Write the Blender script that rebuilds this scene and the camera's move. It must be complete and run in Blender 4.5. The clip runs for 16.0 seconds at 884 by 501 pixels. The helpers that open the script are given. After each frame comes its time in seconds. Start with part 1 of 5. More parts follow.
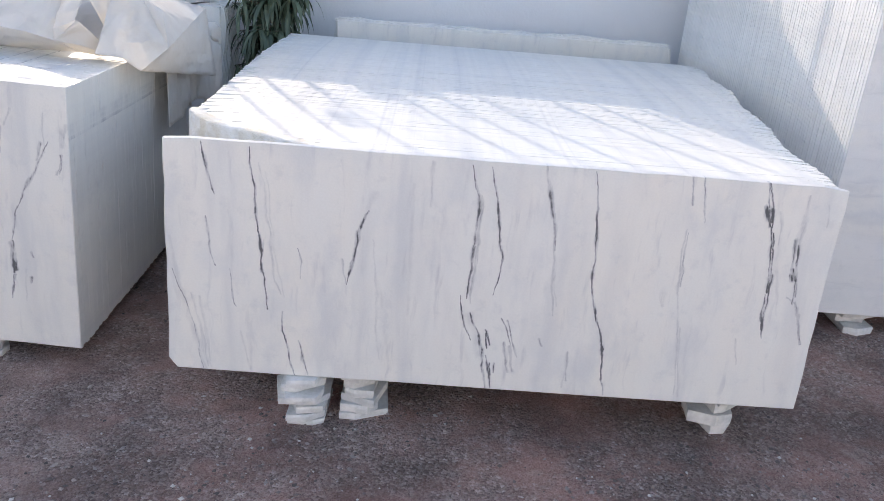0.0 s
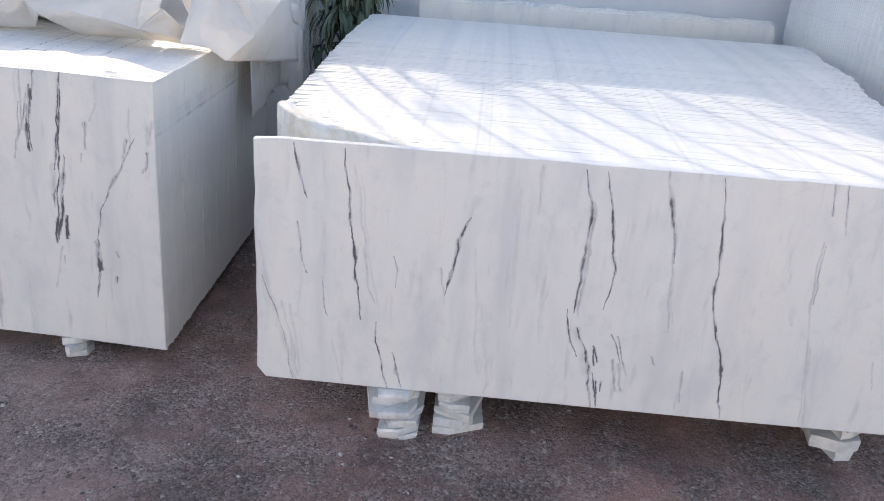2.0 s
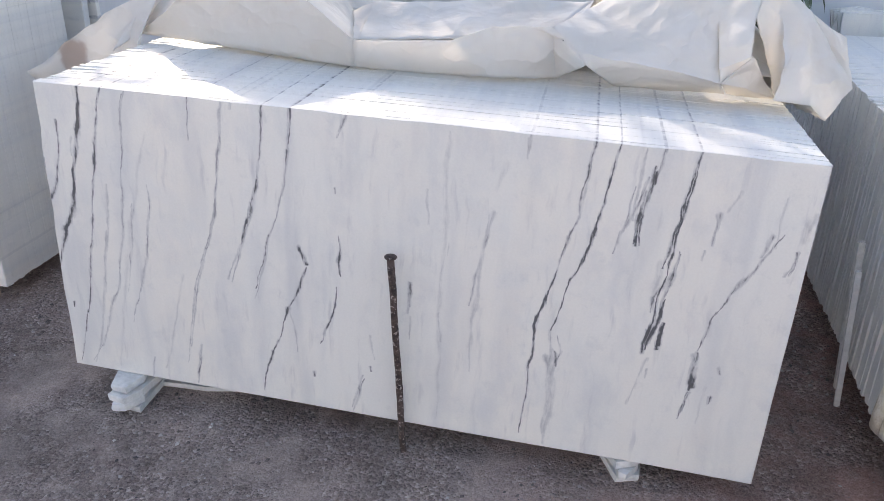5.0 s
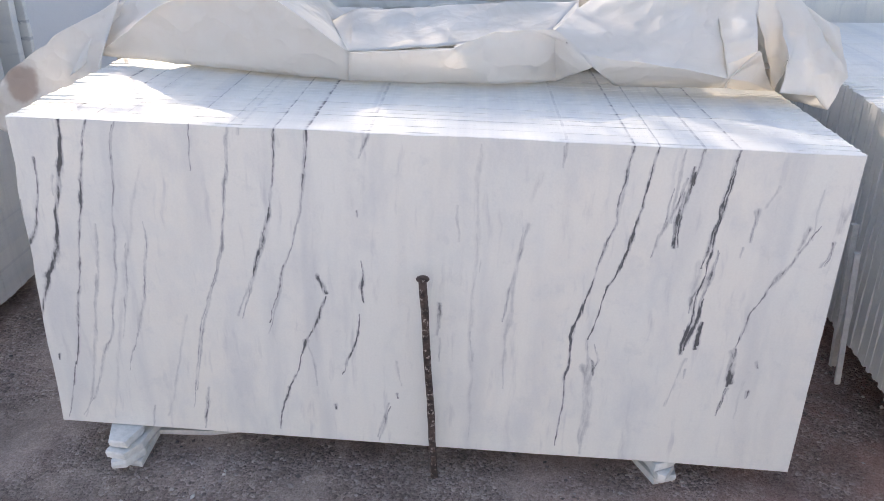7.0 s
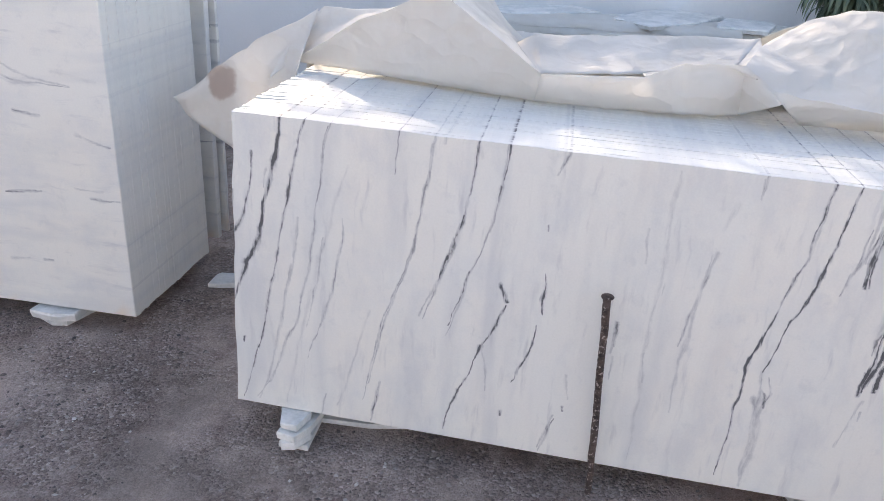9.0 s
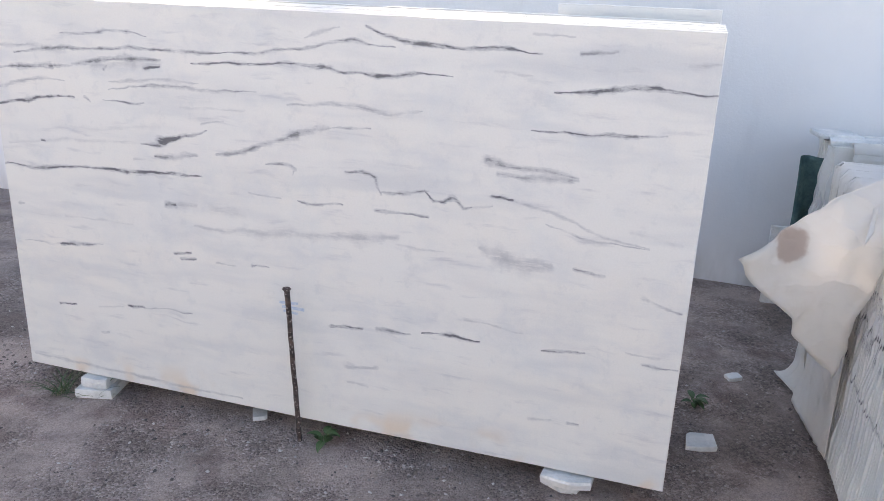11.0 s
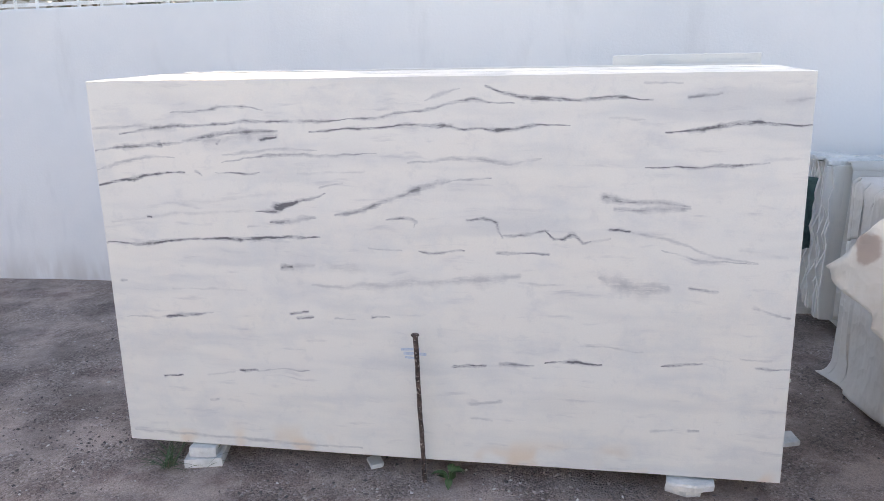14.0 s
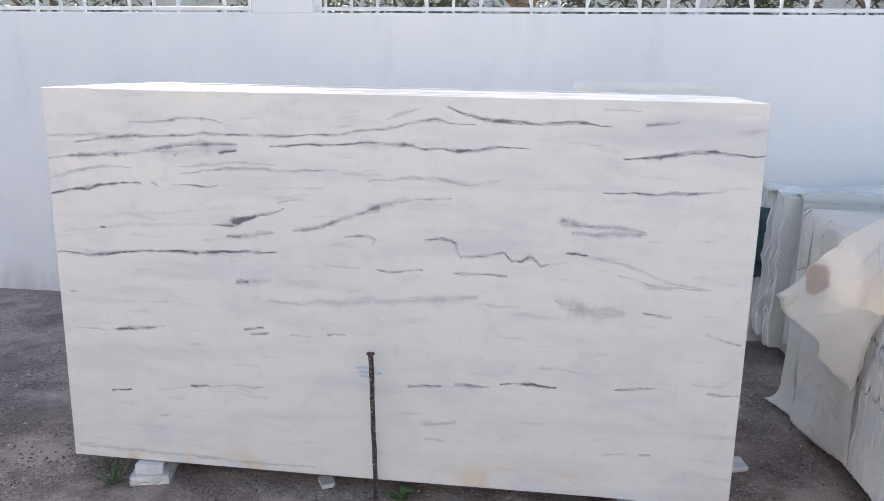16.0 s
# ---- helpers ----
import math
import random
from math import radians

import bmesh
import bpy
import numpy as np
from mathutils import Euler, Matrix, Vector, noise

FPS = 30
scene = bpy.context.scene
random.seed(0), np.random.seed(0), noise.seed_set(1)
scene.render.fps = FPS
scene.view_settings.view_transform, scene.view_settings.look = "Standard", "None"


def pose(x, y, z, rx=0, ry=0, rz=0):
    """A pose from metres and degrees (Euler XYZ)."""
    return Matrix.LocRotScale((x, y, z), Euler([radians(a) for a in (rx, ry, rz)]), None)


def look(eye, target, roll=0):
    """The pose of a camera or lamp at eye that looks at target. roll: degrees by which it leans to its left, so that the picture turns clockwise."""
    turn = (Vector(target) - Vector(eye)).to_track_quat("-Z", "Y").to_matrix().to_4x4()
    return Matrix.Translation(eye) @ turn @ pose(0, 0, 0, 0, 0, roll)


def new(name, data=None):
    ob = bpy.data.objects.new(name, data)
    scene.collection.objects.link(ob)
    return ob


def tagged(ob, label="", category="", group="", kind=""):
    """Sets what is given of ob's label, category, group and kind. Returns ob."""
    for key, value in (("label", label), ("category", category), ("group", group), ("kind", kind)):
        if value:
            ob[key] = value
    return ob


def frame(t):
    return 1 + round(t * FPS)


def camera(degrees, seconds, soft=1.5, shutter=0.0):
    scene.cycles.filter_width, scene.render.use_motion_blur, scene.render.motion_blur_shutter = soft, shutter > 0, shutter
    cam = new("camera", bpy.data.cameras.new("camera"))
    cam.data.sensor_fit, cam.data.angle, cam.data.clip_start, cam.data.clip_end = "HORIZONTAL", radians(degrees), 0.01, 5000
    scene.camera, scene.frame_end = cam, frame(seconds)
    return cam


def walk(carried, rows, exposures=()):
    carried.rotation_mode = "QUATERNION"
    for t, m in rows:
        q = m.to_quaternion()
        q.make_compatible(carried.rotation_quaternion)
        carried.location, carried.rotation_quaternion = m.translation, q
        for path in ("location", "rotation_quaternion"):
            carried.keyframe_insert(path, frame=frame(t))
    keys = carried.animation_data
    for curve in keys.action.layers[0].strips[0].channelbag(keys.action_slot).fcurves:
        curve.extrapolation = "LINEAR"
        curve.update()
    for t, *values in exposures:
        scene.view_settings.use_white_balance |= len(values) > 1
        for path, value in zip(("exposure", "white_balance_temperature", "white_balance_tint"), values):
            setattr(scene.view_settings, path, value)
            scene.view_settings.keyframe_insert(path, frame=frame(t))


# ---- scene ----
cam = camera(57.3, 16.0, 0.75)
METRES, EYE, TILT, LEAN, TURN = 5.0, 1.55, -22.0, -4.6, 0.0
ROWS = [
    (0.0, 0.0, 0.0, 0.0, 0.0, 0.0, -0.0),
    (0.5, 0.0015, -0.0002, 0.0004, -0.96, -0.12, 0.17),
    (1.0, -0.0071, 0.0014, 0.0008, 0.07, -0.48, -0.43),
    (1.5, -0.0155, 0.0156, 0.0082, 2.12, -1.24, -1.58),
    (2.0, -0.0263, 0.0354, 0.0215, 4.27, -2.08, -0.72),
    (2.5, -0.0666, 0.0508, 0.0297, 4.31, -2.67, -0.6),
    (3.0, -0.1065, 0.0656, 0.0396, 5.93, -2.09, -0.89),
    (3.5, -0.158, 0.0924, 0.0608, 13.33, -2.49, -2.35),
    (4.0, -0.2271, 0.0991, 0.068, 17.42, -2.7, -4.33),
    (6.5, -0.3863, 0.1171, 0.0898, 3.65, -4.29, 4.45),
    (7.0, -0.3961, 0.1129, 0.0901, 5.21, -3.4, 2.93),
    (7.5, -0.4031, 0.1109, 0.0911, 5.09, -1.94, 2.15),
    (8.0, -0.4033, 0.1116, 0.0895, 3.23, -3.79, 2.63),
    (8.5, -0.4178, 0.1025, 0.0873, 5.31, -2.73, 0.69),
    (9.0, -0.4522, 0.0887, 0.0854, 10.66, -1.66, -1.95),
    (9.5, -0.5199, 0.096, 0.0942, 21.32, -1.14, -5.18),
    (10.0, -0.6028, 0.0951, 0.1136, 24.47, -0.21, -7.34),
    (12.5, -0.8936, -0.0156, 0.1112, 5.59, 7.28, 3.07),
    (13.0, -0.8951, -0.0188, 0.1094, 9.11, 6.75, 2.51),
    (13.5, -0.9007, -0.0206, 0.1103, 11.87, 6.88, 2.16),
    (14.0, -0.9003, -0.0235, 0.1083, 11.64, 7.9, 1.9),
    (14.5, -0.8985, -0.0206, 0.1093, 9.36, 7.82, 1.84),
    (15.0, -0.8988, -0.0214, 0.1088, 9.14, 7.7, 1.72),
    (15.5, -0.9, -0.0221, 0.1087, 8.54, 8.48, 1.04),
    (16.0, -0.8999, -0.0231, 0.1083, 8.54, 9.21, 0.77),
]
walk(cam, [(t, pose(0, 0, EYE, TILT, LEAN, TURN) @ pose(METRES * x, METRES * y, METRES * z, 90 + pitch, roll, yaw)) for t, x, y, z, yaw, pitch, roll in ROWS], [(0.0, 1.48, 7500, 16.0), (2.0, 1.48, 7500, 16.0), (3.0, 1.40, 7500, 16.0), (4.0, 1.50, 7550, 16.0), (7.5, 1.50, 7600, 16.5), (8.5, 1.44, 7600, 16.5), (9.5, 1.66, 7700, 16.5), (10.2, 1.66, 7700, 16.5), (12.5, 1.50, 7750, 16.0), (13.0, 1.54, 7750, 16.0), (16.0, 1.46, 7750, 16.0)])

# ---- light ----
SUN_WAY = Vector((-0.5, 1.0, 0.53)).normalized()
world = bpy.data.worlds.new("world")
scene.world = world
world.use_nodes = True
wt = world.node_tree
sky = wt.nodes.new("ShaderNodeTexSky")
sky.sky_type = "NISHITA"
sky.sun_disc = False
sky.sun_elevation = math.asin(SUN_WAY.z)
sky.sun_rotation = math.atan2(SUN_WAY.x, SUN_WAY.y)
sky.dust_density = 1.2
wt.nodes["Background"].inputs["Strength"].default_value = 0.15
wt.links.new(sky.outputs[0], wt.nodes["Background"].inputs["Color"])
sun = new("sun", bpy.data.lights.new("sun", "SUN"))
sun.data.energy = 1.25
sun.data.angle = radians(0.6)
sun.data.color = (1.0, 0.94, 0.84)
sun.matrix_world = look((0, 0, 12), Vector((0, 0, 12)) - SUN_WAY)


# ---- material helpers ----
class Nodes:
    """A small writer of node trees."""

    def __init__(self, name):
        self.mat = bpy.data.materials.new(name)
        self.mat.use_nodes = True
        self.tree = self.mat.node_tree
        self.bsdf = self.tree.nodes["Principled BSDF"]
        self.coord = self.tree.nodes.new("ShaderNodeTexCoord")

    def add(self, kind, ins=(), **props):
        node = self.tree.nodes.new(kind)
        for key, value in props.items():
            setattr(node, key, value)
        for key, value in dict(ins).items():
            if isinstance(value, bpy.types.NodeSocket):
                self.tree.links.new(value, node.inputs[key])
            else:
                node.inputs[key].default_value = value
        return node

    def math(self, op, a, b=0.0, clamp=False):
        return self.add("ShaderNodeMath", {0: a, 1: b}, operation=op, use_clamp=clamp).outputs[0]

    def vec(self, op, a, b=(0, 0, 0)):
        return self.add("ShaderNodeVectorMath", {0: a, 1: b}, operation=op)

    def noise(self, vector, scale, detail=3.0, rough=0.55):
        return self.add("ShaderNodeTexNoise", {"Vector": vector, "Scale": scale, "Detail": detail, "Roughness": rough})

    def ramp(self, fac, *stops):
        node = self.add("ShaderNodeValToRGB", {"Fac": fac})
        els = node.color_ramp.elements
        while len(els) < len(stops):
            els.new(0.5)
        for el, (pos, col) in zip(els, stops):
            el.position = pos
            el.color = (*col, 1.0) if len(col) == 3 else col
        return node.outputs["Color"]

    def span(self, value, a, b, c=0.0, d=1.0, smooth=True):
        return self.add("ShaderNodeMapRange", {"Value": value, "From Min": a, "From Max": b, "To Min": c, "To Max": d},
                        interpolation_type="SMOOTHSTEP" if smooth else "LINEAR").outputs[0]

    def mix(self, fac, a, b, blend="MIX"):
        node = self.add("ShaderNodeMix", {0: fac}, data_type="RGBA", blend_type=blend)
        for key, value in ((6, a), (7, b)):
            if isinstance(value, bpy.types.NodeSocket):
                self.tree.links.new(value, node.inputs[key])
            else:
                node.inputs[key].default_value = (*value, 1.0)
        return node.outputs[2]

    def finish(self, color=None, rough=None, bump=None, depth=0.002, metallic=0.0):
        b = self.bsdf.inputs
        for key, value in (("Base Color", color), ("Roughness", rough), ("Metallic", metallic)):
            if value is None:
                continue
            if isinstance(value, bpy.types.NodeSocket):
                self.tree.links.new(value, b[key])
            else:
                b[key].default_value = (*value, 1.0) if isinstance(value, tuple) else value
        if bump is not None:
            node = self.add("ShaderNodeBump", {"Height": bump, "Distance": depth, "Strength": 1.0})
            self.tree.links.new(node.outputs[0], b["Normal"])
        return self.mat


# Veins of the sawn faces: half width, strength, then the bends (along the slab, above its lower edge), in metres.
FRONT_SLAB_VEINS_A = [
    (0.0033, 0.75, (-0.895, 0.739), (-0.886, 0.669), (-0.86, 0.581)),
    (0.0033, 0.9, (-0.757, 0.736), (-0.749, 0.638), (-0.734, 0.534), (-0.718, 0.379), (-0.7, 0.225)),
    (0.0047, 0.25, (-0.708, 0.663), (-0.686, 0.438), (-0.653, 0.268)),
    (0.0028, 0.65, (-0.889, 0.511), (-0.876, 0.43), (-0.86, 0.356)),
    (0.0028, 0.65, (-0.815, 0.349), (-0.804, 0.269), (-0.79, 0.223)),
    (0.0038, 0.6, (-0.618, 0.427), (-0.599, 0.383), (-0.603, 0.33)),
    (0.0033, 0.75, (-0.658, 0.222), (-0.657, 0.151), (-0.633, 0.07), (-0.615, 0.004)),
    (0.0028, 0.65, (-0.602, 0.129), (-0.586, 0.053), (-0.571, 0.008)),
    (0.0038, 0.95, (-0.403, 0.565), (-0.432, 0.492), (-0.443, 0.389), (-0.456, 0.331)),
    (0.0024, 0.5, (-0.474, 0.409), (-0.456, 0.331)),
    (0.0114, 0.2, (-0.392, 0.625), (-0.408, 0.559)),
]
FRONT_SLAB_VEINS_B = [
    (0.0057, 0.5, (-0.108, 0.731), (-0.077, 0.64), (-0.069, 0.497), (-0.079, 0.372), (-0.072, 0.291)),
    (0.0033, 0.85, (-0.048, 0.726), (-0.021, 0.611), (0.01, 0.447), (-0.007, 0.325)),
    (0.0033, 0.85, (-0.105, 0.311), (-0.086, 0.219), (-0.063, 0.172)),
    (0.0047, 0.85, (-0.025, 0.212), (-0.002, 0.153)),
    (0.0047, 0.9, (-0.011, 0.115), (0.005, 0.053), (0.013, 0.005)),
    (0.0038, 0.8, (0.019, 0.093), (0.02, 0.061)),
    (0.0038, 0.6, (0.044, 0.247), (0.089, 0.122)),
    (0.0066, 0.55, (0.064, 0.156), (0.079, 0.071)),
    (0.0057, 0.5, (0.109, 0.732), (0.138, 0.622), (0.159, 0.537)),
    (0.0038, 0.25, (0.159, 0.537), (0.19, 0.31)),
    (0.0033, 0.9, (0.254, 0.738), (0.281, 0.57), (0.288, 0.423), (0.317, 0.286), (0.346, 0.192), (0.379, 0.007)),
]
FRONT_SLAB_VEINS_C = [
    (0.0033, 0.65, (0.539, 0.751), (0.551, 0.662)),
    (0.0033, 0.6, (0.577, 0.743), (0.598, 0.616)),
    (0.0033, 0.5, (0.555, 0.574), (0.561, 0.456), (0.566, 0.399)),
    (0.0028, 0.3, (0.588, 0.259), (0.621, 0.026)),
    (0.0033, 0.75, (0.771, 0.743), (0.788, 0.674)),
    (0.0085, 0.9, (0.779, 0.673), (0.797, 0.609)),
    (0.0038, 0.85, (0.8, 0.609), (0.829, 0.512), (0.831, 0.455)),
    (0.0076, 0.85, (0.832, 0.449), (0.832, 0.403)),
    (0.0038, 0.9, (0.828, 0.397), (0.832, 0.326), (0.853, 0.244)),
    (0.0066, 0.6, (0.886, 0.573), (0.9, 0.449)),
    (0.0095, 0.9, (0.897, 0.466), (0.903, 0.448)),
    (0.0047, 0.75, (0.916, 0.451), (0.921, 0.368)),
    (0.0038, 0.65, (0.946, 0.335), (0.974, 0.24)),
    (0.0057, 0.35, (0.894, 0.715), (0.899, 0.563)),
]
FRONT_SLAB_VEINS_D = [
    (0.0028, 0.6, (-0.987, 0.335), (-0.933, 0.152), (-0.904, 0.008)),
    (0.0057, 0.3, (-0.91, 0.248), (-0.88, 0.034)),
    (0.0333, 0.12, (-0.261, 0.706), (-0.221, 0.5), (-0.131, 0.246), (-0.064, 0.094)),
    (0.0095, 0.2, (-0.365, 0.342), (-0.315, 0.075)),
    (0.0133, 0.2, (-0.997, 0.438), (-0.953, 0.182), (-0.877, 0.01)),
    (0.0038, 0.4, (0.767, 0.237), (0.782, 0.151)),
    (0.0152, 0.35, (0.517, 0.372), (0.52, 0.33)),
    (0.038, 0.12, (-0.088, 0.719), (-0.058, 0.403), (0.008, -0.002)),
    (0.0038, 0.45, (0.248, 0.147), (0.262, 0.047)),
    (0.0028, 0.5, (0.153, 0.189), (0.162, 0.166)),
    (0.0076, 0.2, (0.822, 0.689), (0.848, 0.493), (0.877, 0.326)),
]
FRONT_SLAB_FIBRES_A = [
    (0.0040, 0.35, (-0.726, 0.688), (-0.699, 0.5), (-0.681, 0.319), (-0.661, 0.274)),
    (0.0100, 0.25, (-0.997, 0.44), (-0.957, 0.222), (-0.928, 0.109), (-0.893, 0.003)),
    (0.0060, 0.30, (-0.938, 0.261), (-0.902, 0.111), (-0.888, 0.013)),
    (0.0040, 0.25, (-0.779, 0.14), (-0.759, 0.013)),
    (0.0040, 0.28, (-0.389, 0.471), (-0.369, 0.345), (-0.365, 0.212), (-0.343, 0.076)),
    (0.0120, 0.20, (-0.274, 0.657), (-0.269, 0.445), (-0.267, 0.239)),
    (0.0080, 0.30, (-0.227, 0.73), (-0.215, 0.593)),
    (0.0040, 0.78, (-0.107, 0.731), (-0.081, 0.639), (-0.079, 0.515), (-0.086, 0.423), (-0.089, 0.367), (-0.083, 0.302)),
    (0.0050, 0.45, (-0.071, 0.64), (-0.072, 0.515), (-0.069, 0.425)),
    (0.0040, 0.70, (-0.078, 0.479), (-0.088, 0.367)),
]
FRONT_SLAB_FIBRES_B = [
    (0.0040, 0.80, (-0.072, 0.264), (-0.046, 0.198), (-0.024, 0.131), (-0.02, 0.081), (-0.003, 0.001)),
    (0.0030, 0.92, (-0.023, 0.2), (-0.01, 0.142)),
    (0.0030, 0.92, (0.003, 0.093), (0.009, 0.053)),
    (0.0040, 0.60, (0.026, 0.253), (0.048, 0.206), (0.069, 0.158)),
    (0.0060, 0.50, (0.045, 0.166), (0.064, 0.068)),
    (0.0200, 0.25, (-0.071, 0.255), (-0.025, 0.101)),
    (0.0050, 0.68, (0.108, 0.741), (0.123, 0.656), (0.154, 0.57), (0.168, 0.481)),
    (0.0040, 0.42, (0.15, 0.605), (0.174, 0.388), (0.184, 0.275)),
    (0.0030, 0.30, (0.255, 0.103), (0.251, 0.021)),
    (0.0030, 0.38, (0.548, 0.584), (0.55, 0.512), (0.561, 0.382), (0.598, 0.15), (0.609, 0.028)),
    (0.0110, 0.97, (0.795, 0.667), (0.8, 0.623)),
]
FRONT_SLAB_FIBRES_C = [
    (0.0030, 0.90, (0.773, 0.745), (0.8, 0.677), (0.803, 0.605)),
    (0.0050, 0.35, (0.82, 0.661), (0.837, 0.554)),
    (0.0030, 0.88, (0.813, 0.588), (0.836, 0.507), (0.837, 0.442), (0.839, 0.327), (0.85, 0.25)),
    (0.0090, 0.97, (0.839, 0.461), (0.836, 0.419)),
    (0.0050, 0.45, (0.895, 0.72), (0.892, 0.631), (0.904, 0.504)),
    (0.0100, 0.92, (0.899, 0.485), (0.915, 0.448)),
    (0.0050, 0.70, (0.898, 0.559), (0.926, 0.392)),
    (0.0040, 0.60, (0.93, 0.373), (0.971, 0.239)),
    (0.0040, 0.50, (0.899, 0.39), (0.926, 0.373)),
    (0.0040, 0.30, (0.957, 0.69), (0.965, 0.619)),
]
FRONT_SLAB_VEINS = FRONT_SLAB_VEINS_A + FRONT_SLAB_VEINS_B + FRONT_SLAB_VEINS_C + FRONT_SLAB_VEINS_D + FRONT_SLAB_FIBRES_A + FRONT_SLAB_FIBRES_B + FRONT_SLAB_FIBRES_C
COVERED_STACK_VEINS_A = [
    (0.0066, 0.95, (-0.890, 0.96), (-0.896, 0.919), (-0.901, 0.828), (-0.917, 0.739), (-0.938, 0.665), (-0.953, 0.562), (-0.994, 0.479), (-1.031, 0.348)),
    (0.0047, 0.6, (-0.932, 0.763), (-0.938, 0.713)),
    (0.0038, 0.75, (-0.978, 0.808), (-0.979, 0.703), (-1.003, 0.619), (-1.037, 0.557), (-1.04, 0.476)),
    (0.0038, 0.6, (-1.029, 0.693), (-1.037, 0.634)),
    (0.0028, 0.7, (-0.819, 0.96), (-0.826, 0.915), (-0.874, 0.669), (-0.939, 0.317), (-1.015, 0.011)),
    (0.0028, 0.5, (-0.746, 0.96), (-0.76, 0.866), (-0.795, 0.631), (-0.809, 0.491), (-0.845, 0.304), (-0.91, 0.138), (-0.97, 0.025)),
    (0.0028, 0.5, (-0.862, 0.488), (-0.894, 0.292)),
    (0.0028, 0.5, (-0.764, 0.573), (-0.8, 0.347)),
    (0.0033, 0.55, (-0.711, 0.653), (-0.712, 0.568), (-0.749, 0.368), (-0.804, 0.184)),
    (0.0028, 0.65, (-0.555, 0.96), (-0.561, 0.923), (-0.571, 0.793)),
]
COVERED_STACK_VEINS_B = [
    (0.0028, 0.55, (-0.463, 0.96), (-0.468, 0.925), (-0.473, 0.826), (-0.501, 0.648), (-0.551, 0.456), (-0.594, 0.323), (-0.64, 0.082)),
    (0.0038, 0.75, (-0.346, 0.96), (-0.355, 0.899), (-0.365, 0.816)),
    (0.0038, 0.9, (-0.38, 0.712), (-0.391, 0.654), (-0.413, 0.577), (-0.434, 0.499)),
    (0.0038, 0.45, (-0.434, 0.499), (-0.479, 0.396)),
    (0.0033, 0.75, (-0.319, 0.633), (-0.358, 0.504), (-0.398, 0.375)),
    (0.0066, 0.4, (-0.434, 0.96), (-0.439, 0.925), (-0.442, 0.892)),
    (0.0152, 0.25, (-0.358, 0.913), (-0.344, 0.877)),
    (0.0038, 0.85, (-0.268, 0.96), (-0.273, 0.926), (-0.268, 0.889), (-0.279, 0.813)),
    (0.0033, 0.65, (-0.288, 0.796), (-0.296, 0.701)),
    (0.0047, 0.55, (-0.115, 0.96), (-0.122, 0.91), (-0.145, 0.85)),
    (0.0076, 0.97, (-0.258, 0.527), (-0.239, 0.477)),
    (0.0038, 0.95, (-0.24, 0.466), (-0.259, 0.402), (-0.296, 0.323)),
]
COVERED_STACK_VEINS_C = [
    (0.0066, 0.95, (-0.296, 0.323), (-0.311, 0.277)),
    (0.0038, 0.95, (-0.311, 0.277), (-0.351, 0.173), (-0.384, 0.025)),
    (0.0033, 0.8, (-0.143, 0.57), (-0.144, 0.499), (-0.136, 0.452)),
    (0.0038, 0.9, (-0.152, 0.418), (-0.163, 0.333), (-0.203, 0.231)),
    (0.0038, 0.65, (-0.587, 0.154), (-0.612, 0.016)),
    (0.0047, 0.5, (-0.073, 0.139), (-0.109, 0.019)),
    (0.0047, 0.55, (0.268, 0.678), (0.255, 0.594), (0.234, 0.49), (0.226, 0.419)),
    (0.0038, 0.55, (0.363, 0.96), (0.355, 0.904), (0.351, 0.859)),
    (0.0038, 0.55, (0.063, 0.465), (0.058, 0.37)),
    (0.0033, 0.95, (0.571, 0.96), (0.563, 0.908), (0.55, 0.794), (0.538, 0.716), (0.509, 0.593), (0.48, 0.507), (0.455, 0.386)),
    (0.0033, 0.7, (0.511, 0.96), (0.502, 0.898), (0.49, 0.791), (0.49, 0.722), (0.464, 0.656), (0.453, 0.564)),
]
COVERED_STACK_VEINS_D = [
    (0.0038, 0.9, (0.453, 0.564), (0.413, 0.421), (0.404, 0.224), (0.396, 0.034)),
    (0.0095, 0.5, (0.452, 0.386), (0.464, 0.229), (0.466, 0.041)),
    (0.0038, 0.65, (0.678, 0.96), (0.67, 0.909), (0.656, 0.816)),
    (0.0047, 0.65, (0.645, 0.838), (0.632, 0.761), (0.599, 0.688), (0.582, 0.631)),
    (0.0076, 0.95, (0.642, 0.769), (0.634, 0.721), (0.631, 0.663)),
    (0.0038, 0.9, (0.763, 0.96), (0.752, 0.888), (0.744, 0.813), (0.733, 0.727), (0.718, 0.663), (0.71, 0.606)),
    (0.0066, 0.6, (0.744, 0.657), (0.735, 0.583), (0.703, 0.522), (0.698, 0.477)),
    (0.0047, 0.95, (0.733, 0.524), (0.72, 0.462), (0.703, 0.367)),
    (0.0057, 0.95, (0.733, 0.45), (0.732, 0.386)),
    (0.0038, 0.4, (0.859, 0.827), (0.841, 0.773)),
    (0.0038, 0.55, (0.826, 0.765), (0.819, 0.686)),
]
